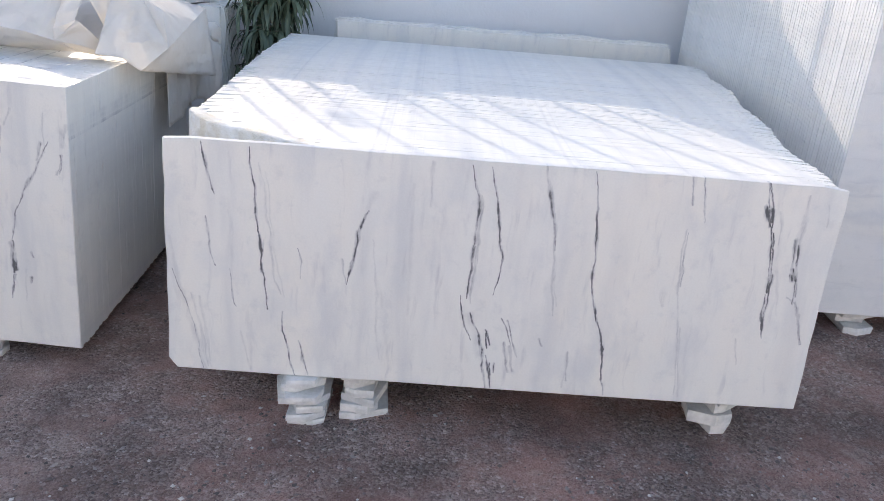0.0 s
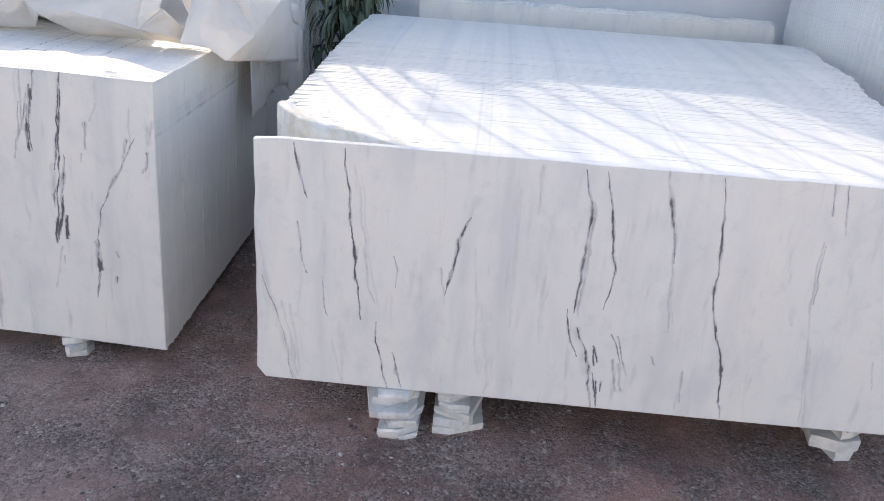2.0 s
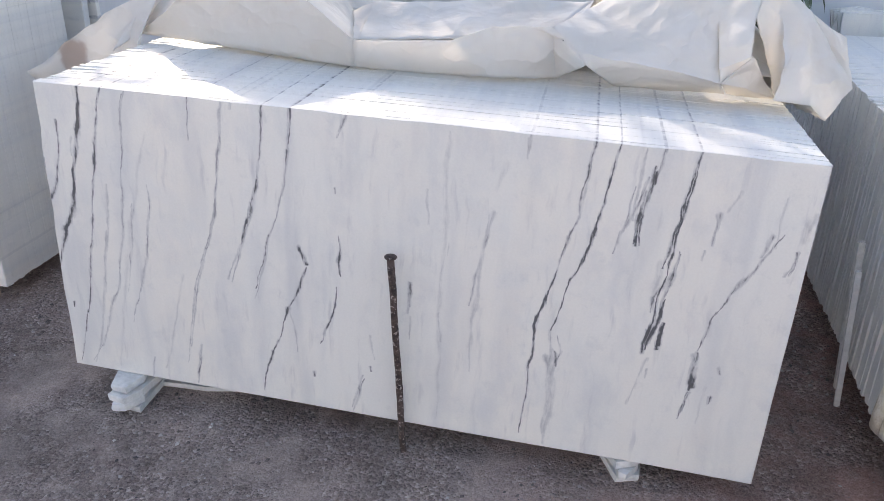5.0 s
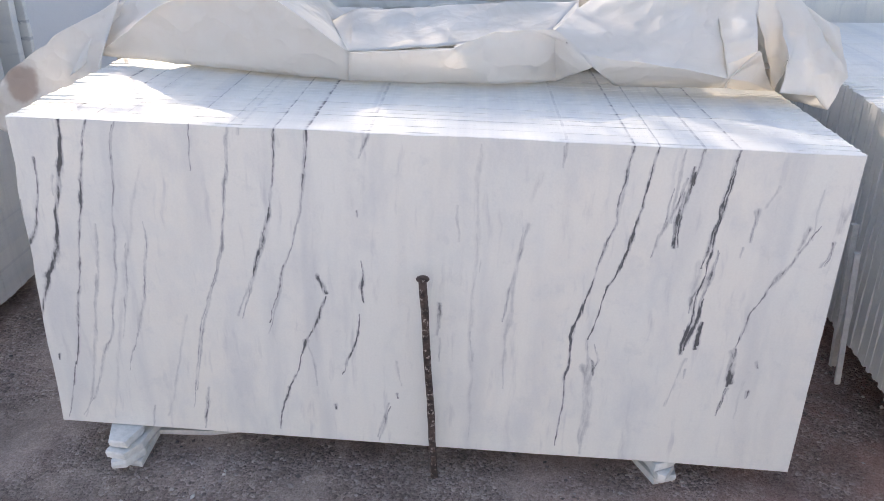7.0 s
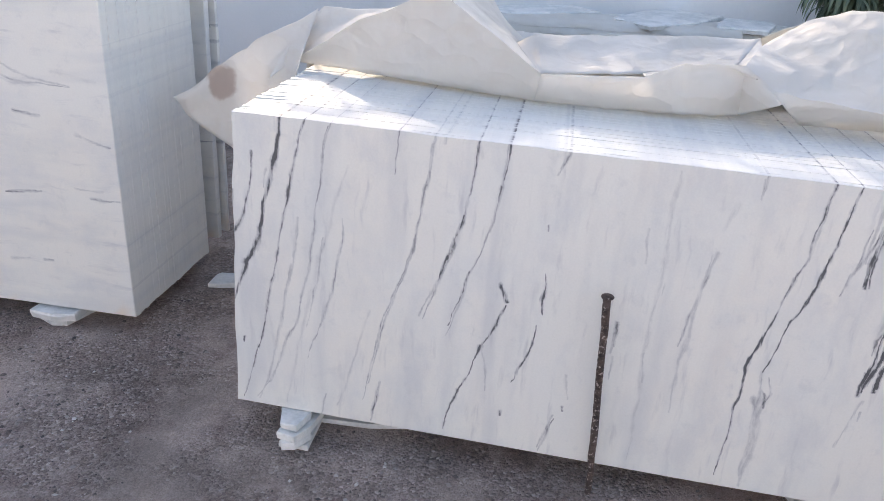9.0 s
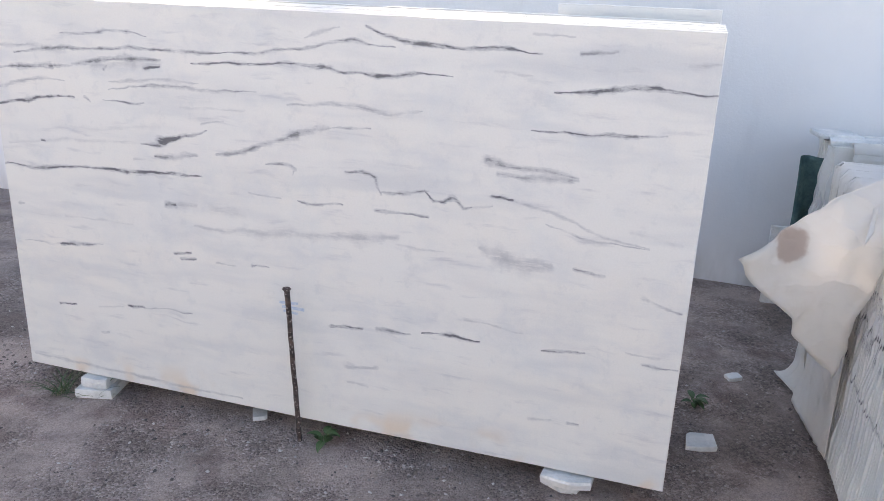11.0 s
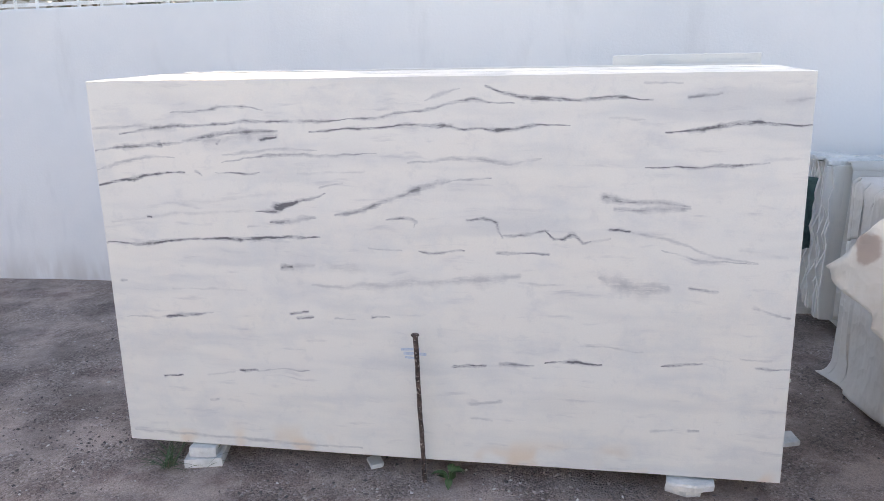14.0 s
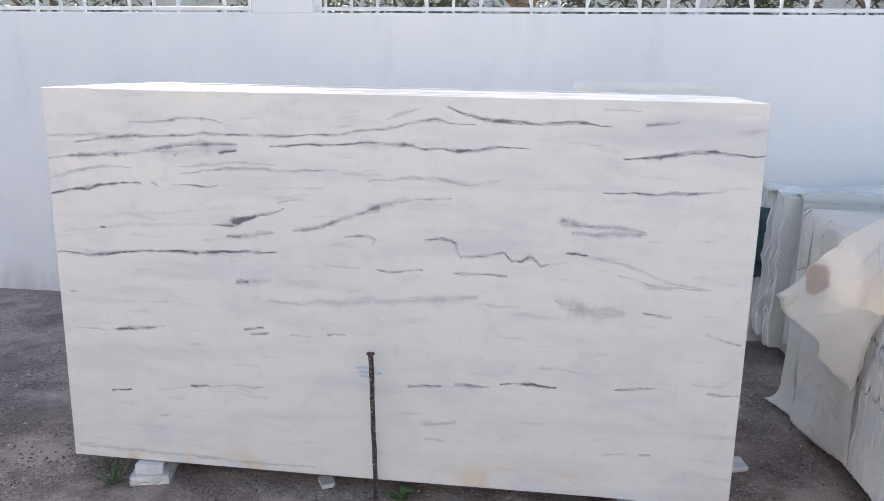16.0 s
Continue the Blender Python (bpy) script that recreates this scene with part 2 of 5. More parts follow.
COVERED_STACK_VEINS_E = [
    (0.0043, 0.65, (0.972, 0.734), (0.938, 0.669), (0.902, 0.601), (0.862, 0.507)),
    (0.0038, 0.7, (0.862, 0.507), (0.829, 0.388)),
    (0.0095, 0.9, (0.826, 0.371), (0.838, 0.276)),
    (0.0038, 0.7, (0.836, 0.258), (0.812, 0.184)),
    (0.0066, 0.45, (1.038, 0.791), (1.022, 0.737)),
    (0.0047, 0.6, (1.014, 0.698), (0.991, 0.624)),
    (0.0047, 0.35, (0.71, 0.336), (0.679, 0.191)),
    (0.0085, 0.25, (-0.702, 0.807), (-0.776, 0.522), (-0.877, 0.023)),
    (0.019, 0.15, (0.457, 0.454), (0.461, 0.098)),
    (0.0285, 0.1, (0.173, 0.894), (0.162, 0.533), (0.151, 0.032)),
    (0.0057, 0.3, (-0.627, 0.378), (-0.714, 0.047)),
]
COVERED_STACK_FIBRES_A = [
    (0.0030, 0.60, (-0.758, 0.903), (-0.774, 0.792), (-0.792, 0.651)),
    (0.0050, 0.45, (-0.84, 0.632), (-0.856, 0.499), (-0.883, 0.358), (-0.91, 0.21), (-0.963, 0.021)),
    (0.0030, 0.42, (-0.767, 0.588), (-0.784, 0.435), (-0.812, 0.291)),
    (0.0030, 0.50, (-0.753, 0.079), (-0.773, -0.003)),
    (0.0030, 0.55, (-0.468, 0.924), (-0.478, 0.807), (-0.506, 0.62), (-0.547, 0.452), (-0.591, 0.308), (-0.623, 0.138)),
    (0.0030, 0.60, (-0.357, 0.915), (-0.363, 0.828), (-0.38, 0.691), (-0.406, 0.578), (-0.434, 0.493), (-0.467, 0.388)),
    (0.0040, 0.50, (-0.273, 0.933), (-0.281, 0.818), (-0.3, 0.695), (-0.335, 0.582), (-0.371, 0.447), (-0.4, 0.34)),
    (0.0040, 0.50, (-0.119, 0.92), (-0.14, 0.869)),
    (0.0040, 0.70, (-0.153, 0.719), (-0.15, 0.704)),
]
COVERED_STACK_FIBRES_B = [
    (0.0040, 0.80, (-1.011, 0.23), (-1.01, 0.211)),
    (0.0040, 0.42, (-0.293, 0.313), (-0.279, 0.241), (-0.273, 0.186)),
    (0.0050, 0.80, (-0.227, 0.123), (-0.224, 0.11)),
    (0.0030, 0.35, (-0.053, 0.277), (-0.043, 0.205)),
    (0.0040, 0.60, (-0.053, 0.176), (-0.046, 0.158)),
    (0.0050, 0.60, (-0.068, 0.127), (-0.084, 0.088), (-0.103, 0.007)),
    (0.0060, 0.30, (0.152, 0.898), (0.15, 0.811), (0.153, 0.613), (0.145, 0.466), (0.149, 0.275), (0.153, 0.031)),
    (0.0060, 0.42, (0.261, 0.683), (0.254, 0.588), (0.246, 0.49), (0.235, 0.3), (0.233, 0.209)),
    (0.0080, 0.45, (0.275, 0.691), (0.263, 0.652)),
    (0.0100, 0.25, (0.298, 0.834), (0.283, 0.76)),
    (0.0030, 0.40, (0.098, 0.734), (0.099, 0.641)),
    (0.0030, 0.40, (0.163, 0.598), (0.162, 0.566)),
]
COVERED_STACK_FIBRES_C = [
    (0.0040, 0.60, (0.064, 0.46), (0.063, 0.392)),
    (0.0030, 0.50, (0.067, 0.358), (0.066, 0.287)),
    (0.0030, 0.50, (0.149, 0.381), (0.154, 0.293)),
    (0.0040, 0.60, (0.35, 0.901), (0.35, 0.851)),
    (0.0040, 0.42, (0.499, 0.887), (0.496, 0.801), (0.495, 0.734)),
    (0.0100, 0.45, (0.456, 0.335), (0.474, 0.301), (0.472, 0.247), (0.478, 0.118), (0.465, 0.01)),
    (0.0040, 0.60, (0.474, 0.371), (0.487, 0.32), (0.476, 0.283)),
    (0.0100, 0.50, (0.445, 0.299), (0.463, 0.264)),
    (0.0060, 0.75, (0.468, 0.318), (0.48, 0.275)),
    (0.0050, 0.45, (0.627, 0.908), (0.628, 0.808), (0.621, 0.719)),
    (0.0040, 0.72, (0.653, 0.867), (0.653, 0.795), (0.641, 0.721), (0.643, 0.66)),
    (0.0040, 0.58, (0.622, 0.808), (0.608, 0.719), (0.585, 0.633)),
]
COVERED_STACK_FIBRES_D = [
    (0.0070, 0.97, (0.632, 0.72), (0.635, 0.659)),
    (0.0060, 0.60, (0.644, 0.795), (0.639, 0.735)),
    (0.0030, 0.60, (0.671, 0.917), (0.659, 0.839)),
    (0.0060, 0.80, (0.657, 0.853), (0.657, 0.817)),
    (0.0030, 0.95, (0.755, 0.893), (0.752, 0.815), (0.738, 0.726), (0.722, 0.634), (0.723, 0.587)),
    (0.0030, 0.90, (0.723, 0.587), (0.71, 0.489), (0.699, 0.371)),
    (0.0040, 0.70, (0.747, 0.651), (0.734, 0.556), (0.719, 0.474)),
    (0.0050, 0.97, (0.73, 0.515), (0.726, 0.474)),
    (0.0050, 0.97, (0.733, 0.458), (0.728, 0.373)),
    (0.0040, 0.92, (0.703, 0.422), (0.697, 0.354)),
    (0.0030, 0.60, (0.716, 0.303), (0.713, 0.276)),
    (0.0120, 0.35, (0.704, 0.617), (0.703, 0.489)),
    (0.0040, 0.45, (0.821, 0.761), (0.821, 0.686)),
]
COVERED_STACK_FIBRES_E = [
    (0.0030, 0.40, (0.804, 0.67), (0.799, 0.639)),
    (0.0080, 0.60, (0.947, 0.724), (0.931, 0.67)),
    (0.0040, 0.30, (0.958, 0.827), (0.96, 0.695)),
    (0.0040, 0.65, (1.012, 0.698), (1.0, 0.629)),
    (0.0120, 0.40, (1.021, 0.773), (1.018, 0.728)),
    (0.0030, 0.50, (1.053, 0.803), (1.041, 0.745)),
    (0.0050, 0.92, (0.829, 0.381), (0.832, 0.329)),
    (0.0090, 0.98, (0.832, 0.329), (0.831, 0.268)),
    (0.0030, 0.70, (0.83, 0.259), (0.81, 0.175)),
    (0.0050, 0.90, (0.884, 0.254), (0.883, 0.236)),
    (0.0030, 0.70, (0.89, 0.343), (0.896, 0.326)),
    (0.0040, 0.25, (0.87, 0.28), (0.862, 0.17)),
]
COVERED_STACK_VEINS = COVERED_STACK_VEINS_A + COVERED_STACK_VEINS_B + COVERED_STACK_VEINS_C + COVERED_STACK_VEINS_D + COVERED_STACK_VEINS_E + COVERED_STACK_FIBRES_A + COVERED_STACK_FIBRES_B + COVERED_STACK_FIBRES_C + COVERED_STACK_FIBRES_D + COVERED_STACK_FIBRES_E
TALL_STACK_VEINS_A = [
    (0.0040, 0.45, (-1.311, 1.322), (-1.15, 1.332), (-1.071, 1.334), (-1.057, 1.322)),
    (0.0030, 0.65, (-1.189, 1.301), (-1.073, 1.322), (-0.883, 1.328), (-0.685, 1.341), (-0.556, 1.345), (-0.345, 1.344), (-0.282, 1.35)),
    (0.0030, 0.60, (-0.282, 1.35), (-0.178, 1.356), (-0.054, 1.379), (0.067, 1.397), (0.187, 1.416), (0.325, 1.407)),
    (0.0030, 0.60, (-0.976, 1.379), (-0.889, 1.375), (-0.788, 1.399), (-0.68, 1.398), (-0.612, 1.387)),
    (0.0040, 0.40, (0.008, 1.423), (0.069, 1.44), (0.128, 1.451)),
    (0.0030, 0.75, (-0.431, 1.31), (-0.305, 1.312), (-0.18, 1.32), (-0.056, 1.331), (0.045, 1.327), (0.126, 1.311), (0.265, 1.309), (0.383, 1.319), (0.519, 1.324)),
    (0.0040, 0.60, (-1.313, 1.238), (-1.162, 1.251), (-1.003, 1.259), (-0.935, 1.266)),
]
TALL_STACK_VEINS_B = [
    (0.0100, 0.75, (-1.173, 1.251), (-1.026, 1.255)),
    (0.0080, 0.65, (-0.934, 1.272), (-0.799, 1.297), (-0.602, 1.307), (-0.559, 1.307)),
    (0.0120, 0.35, (-0.845, 1.276), (-0.56, 1.292)),
    (0.0080, 0.80, (-0.622, 1.276), (-0.561, 1.284)),
    (0.0050, 0.70, (-0.802, 1.266), (-0.783, 1.28)),
    (0.0040, 0.45, (-1.314, 1.158), (-1.217, 1.187), (-1.1, 1.209), (-0.975, 1.209)),
    (0.0030, 0.45, (-0.785, 1.218), (-0.719, 1.222), (-0.565, 1.239), (-0.404, 1.241)),
    (0.0030, 0.55, (-0.788, 1.189), (-0.611, 1.214), (-0.459, 1.223), (-0.332, 1.215), (-0.184, 1.227)),
    (0.0040, 0.85, (-1.312, 1.098), (-1.228, 1.116), (-1.132, 1.138), (-0.937, 1.154)),
    (0.0040, 0.60, (-0.892, 1.161), (-0.871, 1.146)),
    (0.0030, 0.62, (-0.815, 1.15), (-0.683, 1.143), (-0.638, 1.151)),
]
TALL_STACK_VEINS_C = [
    (0.0040, 0.25, (-0.486, 1.152), (-0.23, 1.158)),
    (0.0040, 0.45, (-0.061, 1.191), (0.103, 1.212), (0.224, 1.2), (0.324, 1.189), (0.423, 1.205)),
    (0.0050, 0.25, (-1.275, 0.95), (-1.108, 0.975), (-0.831, 1.0), (-0.629, 1.007)),
    (0.0040, 0.70, (-1.12, 0.975), (-1.104, 0.975)),
    (0.0080, 0.20, (-0.963, 1.031), (-0.58, 1.067)),
    (0.0040, 0.72, (-0.663, 1.002), (-0.585, 1.003), (-0.517, 1.036), (-0.439, 1.058), (-0.384, 1.074)),
    (0.0100, 0.98, (-0.573, 1.021), (-0.494, 1.043)),
    (0.0030, 0.40, (-0.403, 1.101), (-0.317, 1.112)),
    (0.0100, 0.62, (-0.611, 0.96), (-0.522, 0.965), (-0.434, 0.98)),
    (0.0040, 0.30, (-0.702, 0.941), (-0.657, 0.946)),
    (0.0070, 0.62, (-0.346, 0.994), (-0.237, 1.018), (-0.108, 1.062), (0.04, 1.114), (0.101, 1.123)),
]
TALL_STACK_VEINS_D = [
    (0.0120, 0.50, (0.04, 1.119), (0.091, 1.123)),
    (0.0030, 0.50, (0.091, 1.123), (0.163, 1.13), (0.244, 1.136)),
    (0.0040, 0.60, (-0.154, 0.977), (-0.069, 0.984), (-0.038, 0.976), (-0.049, 0.957)),
    (0.0040, 0.85, (-1.312, 0.864), (-1.17, 0.866), (-0.935, 0.889), (-0.752, 0.892), (-0.549, 0.904), (-0.417, 0.902)),
    (0.0030, 0.40, (-0.223, 0.869), (-0.095, 0.86)),
    (0.0030, 0.60, (-0.031, 0.862), (0.011, 0.854), (0.138, 0.865)),
    (0.0030, 0.70, (0.262, 0.863), (0.447, 0.858)),
    (0.0070, 0.80, (-0.577, 0.782), (-0.537, 0.783)),
    (0.0080, 0.35, (-0.537, 0.785), (-0.447, 0.792)),
    (0.0200, 0.25, (-0.381, 0.784), (-0.25, 0.778)),
    (0.0100, 0.35, (-0.453, 0.709), (-0.165, 0.727), (0.05, 0.737), (0.324, 0.773)),
]
TALL_STACK_VEINS_E = [
    (0.0200, 0.42, (0.093, 0.745), (0.241, 0.76), (0.345, 0.773)),
    (0.0040, 0.30, (0.345, 0.745), (0.509, 0.749)),
    (0.0220, 0.42, (0.64, 0.77), (0.691, 0.75), (0.792, 0.727), (0.871, 0.742)),
    (0.0040, 0.60, (0.949, 0.744), (1.043, 0.738)),
    (0.0120, 0.60, (0.642, 1.075), (0.701, 1.064)),
    (0.0080, 0.55, (0.671, 1.063), (0.759, 1.056), (0.932, 1.048)),
    (0.0080, 0.50, (0.682, 1.029), (0.76, 1.024), (0.857, 1.029), (0.933, 1.042)),
    (0.0040, 0.80, (0.227, 1.467), (0.325, 1.434), (0.387, 1.413), (0.518, 1.416), (0.651, 1.42), (0.792, 1.408)),
    (0.0030, 0.40, (0.771, 1.464), (0.891, 1.461)),
    (0.0040, 0.55, (0.912, 1.415), (1.021, 1.429)),
    (0.0040, 0.35, (1.22, 1.405), (1.319, 1.412)),
]
TALL_STACK_VEINS_F = [
    (0.0040, 0.30, (0.653, 1.352), (0.767, 1.341)),
    (0.0040, 0.80, (0.844, 1.299), (0.964, 1.31), (1.028, 1.317), (1.136, 1.332), (1.317, 1.324)),
    (0.0030, 0.75, (0.783, 1.179), (0.944, 1.18), (1.092, 1.188), (1.184, 1.194)),
    (0.0040, 0.72, (0.15, 0.981), (0.212, 0.986), (0.263, 0.972), (0.269, 0.941), (0.283, 0.918)),
    (0.0040, 0.60, (0.279, 0.925), (0.345, 0.928), (0.395, 0.941), (0.45, 0.95)),
    (0.0040, 0.72, (0.436, 0.95), (0.466, 0.917), (0.497, 0.918), (0.53, 0.939), (0.567, 0.907), (0.597, 0.911)),
    (0.0030, 0.40, (0.597, 0.911), (0.666, 0.921)),
    (0.0040, 0.82, (0.665, 0.954), (0.734, 0.949)),
    (0.0040, 0.42, (0.734, 0.949), (0.823, 0.93), (0.94, 0.901), (1.059, 0.858), (1.174, 0.844)),
]
TALL_STACK_VEINS_G = [
    (0.0030, 0.50, (0.845, 0.879), (0.982, 0.851), (1.174, 0.84)),
    (0.0080, 0.20, (1.113, 0.894), (1.267, 0.867)),
    (0.0050, 0.80, (-1.263, 0.711), (-1.244, 0.711)),
    (0.0040, 0.25, (-1.041, 0.682), (-0.727, 0.686)),
    (0.0030, 0.40, (-1.261, 0.558), (-1.116, 0.558), (-0.971, 0.579), (-0.876, 0.584)),
    (0.0040, 0.82, (-1.08, 0.561), (-0.912, 0.581)),
    (0.0030, 0.62, (-0.552, 0.597), (-0.483, 0.603)),
    (0.0030, 0.62, (-0.53, 0.577), (-0.462, 0.583)),
    (0.0030, 0.40, (-0.372, 0.584), (-0.293, 0.586)),
    (0.0040, 0.72, (-0.216, 0.589), (-0.154, 0.593)),
    (0.0040, 0.82, (-1.125, 0.3), (-1.039, 0.306)),
    (0.0040, 0.30, (-0.929, 0.316), (-0.808, 0.334)),
    (0.0040, 0.88, (-0.783, 0.344), (-0.711, 0.352)),
    (0.0030, 0.50, (-0.712, 0.347), (-0.489, 0.362)),
]
TALL_STACK_VEINS_H = [
    (0.0040, 0.60, (-0.93, 0.202), (-0.893, 0.204)),
    (0.0040, 0.78, (0.097, 0.403), (0.216, 0.412)),
    (0.0040, 0.62, (0.27, 0.419), (0.398, 0.429)),
    (0.0040, 0.88, (0.441, 0.438), (0.535, 0.441), (0.65, 0.437)),
    (0.0040, 0.72, (0.865, 0.446), (0.925, 0.453), (1.006, 0.456)),
    (0.0030, 0.52, (1.194, 0.453), (1.302, 0.451)),
    (0.0030, 0.30, (1.142, 0.49), (1.241, 0.483)),
    (0.0100, 0.50, (0.149, 0.252), (0.269, 0.268)),
    (0.0040, 0.30, (0.159, 0.191), (0.236, 0.18)),
    (0.0040, 0.40, (0.835, 0.186), (0.918, 0.191)),
    (0.0040, 0.50, (0.98, 0.194), (1.011, 0.196)),
    (0.0040, 0.35, (0.596, 0.511), (0.801, 0.501)),
    (0.0040, 0.50, (1.177, 0.678), (1.295, 0.644)),
]
TALL_STACK_VEINS_I = [
    (0.0050, 0.42, (-1.283, 0.046), (-1.034, 0.042), (-0.668, 0.037), (-0.29, 0.026)),
]
TALL_STACK_VEINS = TALL_STACK_VEINS_A + TALL_STACK_VEINS_B + TALL_STACK_VEINS_C + TALL_STACK_VEINS_D + TALL_STACK_VEINS_E + TALL_STACK_VEINS_F + TALL_STACK_VEINS_G + TALL_STACK_VEINS_H + TALL_STACK_VEINS_I


def marble(name, veins, stretch, across, white=(0.79, 0.785, 0.75), streak=0.5, rust=0.0, ink=(0.028, 0.030, 0.040), bold=1.0):
    """White marble with grey veins. stretch: scale of the soft streaks along x and z."""
    n = Nodes(name)
    local = n.coord.outputs["Object"]
    info = n.add("ShaderNodeObjectInfo")
    place = n.add("ShaderNodeNewGeometry").outputs["Position"]
    flat = n.vec("MULTIPLY", local, (1, 0, 1)).outputs[0]
    drift = n.vec("SUBTRACT", n.noise(flat, 7.0, 2.5, 0.5).outputs["Color"], (0.5, 0.5, 0.5)).outputs[0]
    fine = n.vec("SUBTRACT", n.noise(flat, 60.0, 2.0, 0.6).outputs["Color"], (0.5, 0.5, 0.5)).outputs[0]
    warped = n.vec("ADD", flat, n.vec("MULTIPLY", drift, (0.036, 0, 0.036)).outputs[0]).outputs[0]
    warped = n.vec("ADD", warped, n.vec("MULTIPLY", fine, (0.0036, 0, 0.0036)).outputs[0]).outputs[0]
    long = n.vec("MULTIPLY", warped, stretch).outputs[0]
    fibre = n.noise(long, 26.0, 4.0, 0.65).outputs[0]
    split = n.math("SUBTRACT", n.noise(long, 36.0, 3.0, 0.7).outputs[0], 0.5)
    warped = n.vec("ADD", warped, n.add("ShaderNodeVectorMath", {0: across, "Scale": split}, operation="SCALE").outputs[0]).outputs[0]
    swell = n.math("MULTIPLY", n.span(fibre, 0.30, 0.70, 0.5, 1.7, False), n.span(n.noise(flat, 11.0, 3.0, 0.6).outputs[0], 0.35, 0.68, 0.6, 1.6, False))
    total = None
    for wide, strength, *bends in veins:
        for step, ((ax, az), (bx, bz)) in enumerate(zip(bends, bends[1:])):
            head = 0.45 if step == 0 else 1.0
            tail = 0.4 if step == len(bends) - 2 else 1.0
            if len(bends) == 2:
                head, tail = 0.9, 0.6
            square = max((bx - ax) ** 2 + (bz - az) ** 2, 1e-6)
            node = n.add("ShaderNodeGroup", node_tree=VEIN)
            n.tree.links.new(warped, node.inputs["Place"])
            n.tree.links.new(swell, node.inputs["Swell"])
            if total is not None:
                n.tree.links.new(total, node.inputs["Before"])
            for key, value in (("From", (ax, 0, az)), ("Along", (bx - ax, 0, bz - az)), ("Inverse", 1 / square), ("Wide", (wide * 1.65 + 0.0028) * bold), ("Narrow", 0.0), ("Strength", strength), ("Head", head), ("Tail", tail)):
                node.inputs[key].default_value = value
            total = node.outputs[0]
    soft = n.noise(long, 3.0, 3.0, 0.55).outputs[0]
    thin = n.noise(long, 10.0, 3.0, 0.6).outputs[0]
    cloud = n.noise(long, 1.3, 3.0).outputs[0]
    grain = n.noise(local, 160.0, 2.0).outputs[0]
    # broad stains of the block, which run on from slab to slab
    block = n.noise(place, 3.4, 5.0, 0.65).outputs[0]
    mottle = n.noise(place, 17.0, 4.0, 0.7).outputs[0]
    tone = n.mix(n.math("MULTIPLY", n.span(soft, 0.46, 0.74), streak * 0.9), white, (0.62, 0.63, 0.635))
    tone = n.mix(n.math("MULTIPLY", n.span(cloud, 0.42, 0.66), 0.55), tone, (0.835, 0.80, 0.735))
    tone = n.mix(n.math("MULTIPLY", n.span(thin, 0.56, 0.80), streak * 0.75), tone, (0.50, 0.50, 0.52))
    haze = n.noise(n.vec("MULTIPLY", warped, (1.0 + stretch[0] * 0.4, 0, 1.0 + stretch[2] * 0.4)).outputs[0], 2.4, 5.0, 0.65).outputs[0]
    tone = n.mix(n.math("MULTIPLY", n.span(haze, 0.48, 0.72), 0.55), tone, (0.60, 0.615, 0.635))
    tone = n.mix(n.math("MULTIPLY", n.span(block, 0.50, 0.68), 0.32), tone, (0.64, 0.665, 0.68))
    tone = n.mix(n.math("MULTIPLY", n.span(mottle, 0.56, 0.72), 0.22), tone, (0.52, 0.54, 0.56))
    if rust:
        height = n.add("ShaderNodeSeparateXYZ", {0: local}).outputs[2]
        low = n.math("MULTIPLY", n.span(height, 0.14, 0.03), n.span(n.noise(flat, 4.5, 2.0).outputs[0], 0.52, 0.68))
        tone = n.mix(n.math("MULTIPLY", low, rust), tone, (0.74, 0.60, 0.47))
    if total is not None:
        fade = n.span(n.noise(flat, 13.0, 4.0, 0.65).outputs[0], 0.30, 0.58, 0.5, 1.2, False)
        broken = n.math("MULTIPLY", fade, n.span(fibre, 0.34, 0.54, 0.55, 1.05))
        up = n.span(n.add("ShaderNodeSeparateXYZ", {0: n.add("ShaderNodeNewGeometry").outputs["True Normal"]}).outputs[1], -0.8, -0.5)
        skips = n.span(n.noise(n.vec("MULTIPLY", place, (3.0, 26.0, 3.0)).outputs[0], 1.0, 3.0, 0.7).outputs[0], 0.36, 0.62, 0.75, 0.05)
        broken = n.math("MULTIPLY", broken, n.math("SUBTRACT", 1.0, n.math("MULTIPLY", up, skips)))
        drawn = n.math("MULTIPLY", total, broken)
        tone = n.mix(n.span(drawn, 0.0, 0.62, 0.0, 0.66), tone, (0.36, 0.365, 0.39))
        tone = n.mix(n.span(drawn, 0.45, 0.90, 0.0, 0.92), tone, ink)
    tone = n.mix(0.05, tone, n.ramp(grain, (0.35, (0.5, 0.5, 0.5)), (0.65, (0.95, 0.95, 0.95))))
    shade = n.span(info.outputs["Random"], 0.0, 1.0, 0.96, 1.0, False)
    tone = n.mix(1.0, tone, n.add("ShaderNodeCombineColor", {0: shade, 1: shade, 2: shade}).outputs[0], "MULTIPLY")
    return n.finish(tone, n.span(soft, 0.3, 0.7, 0.32, 0.5), grain, 0.0003)


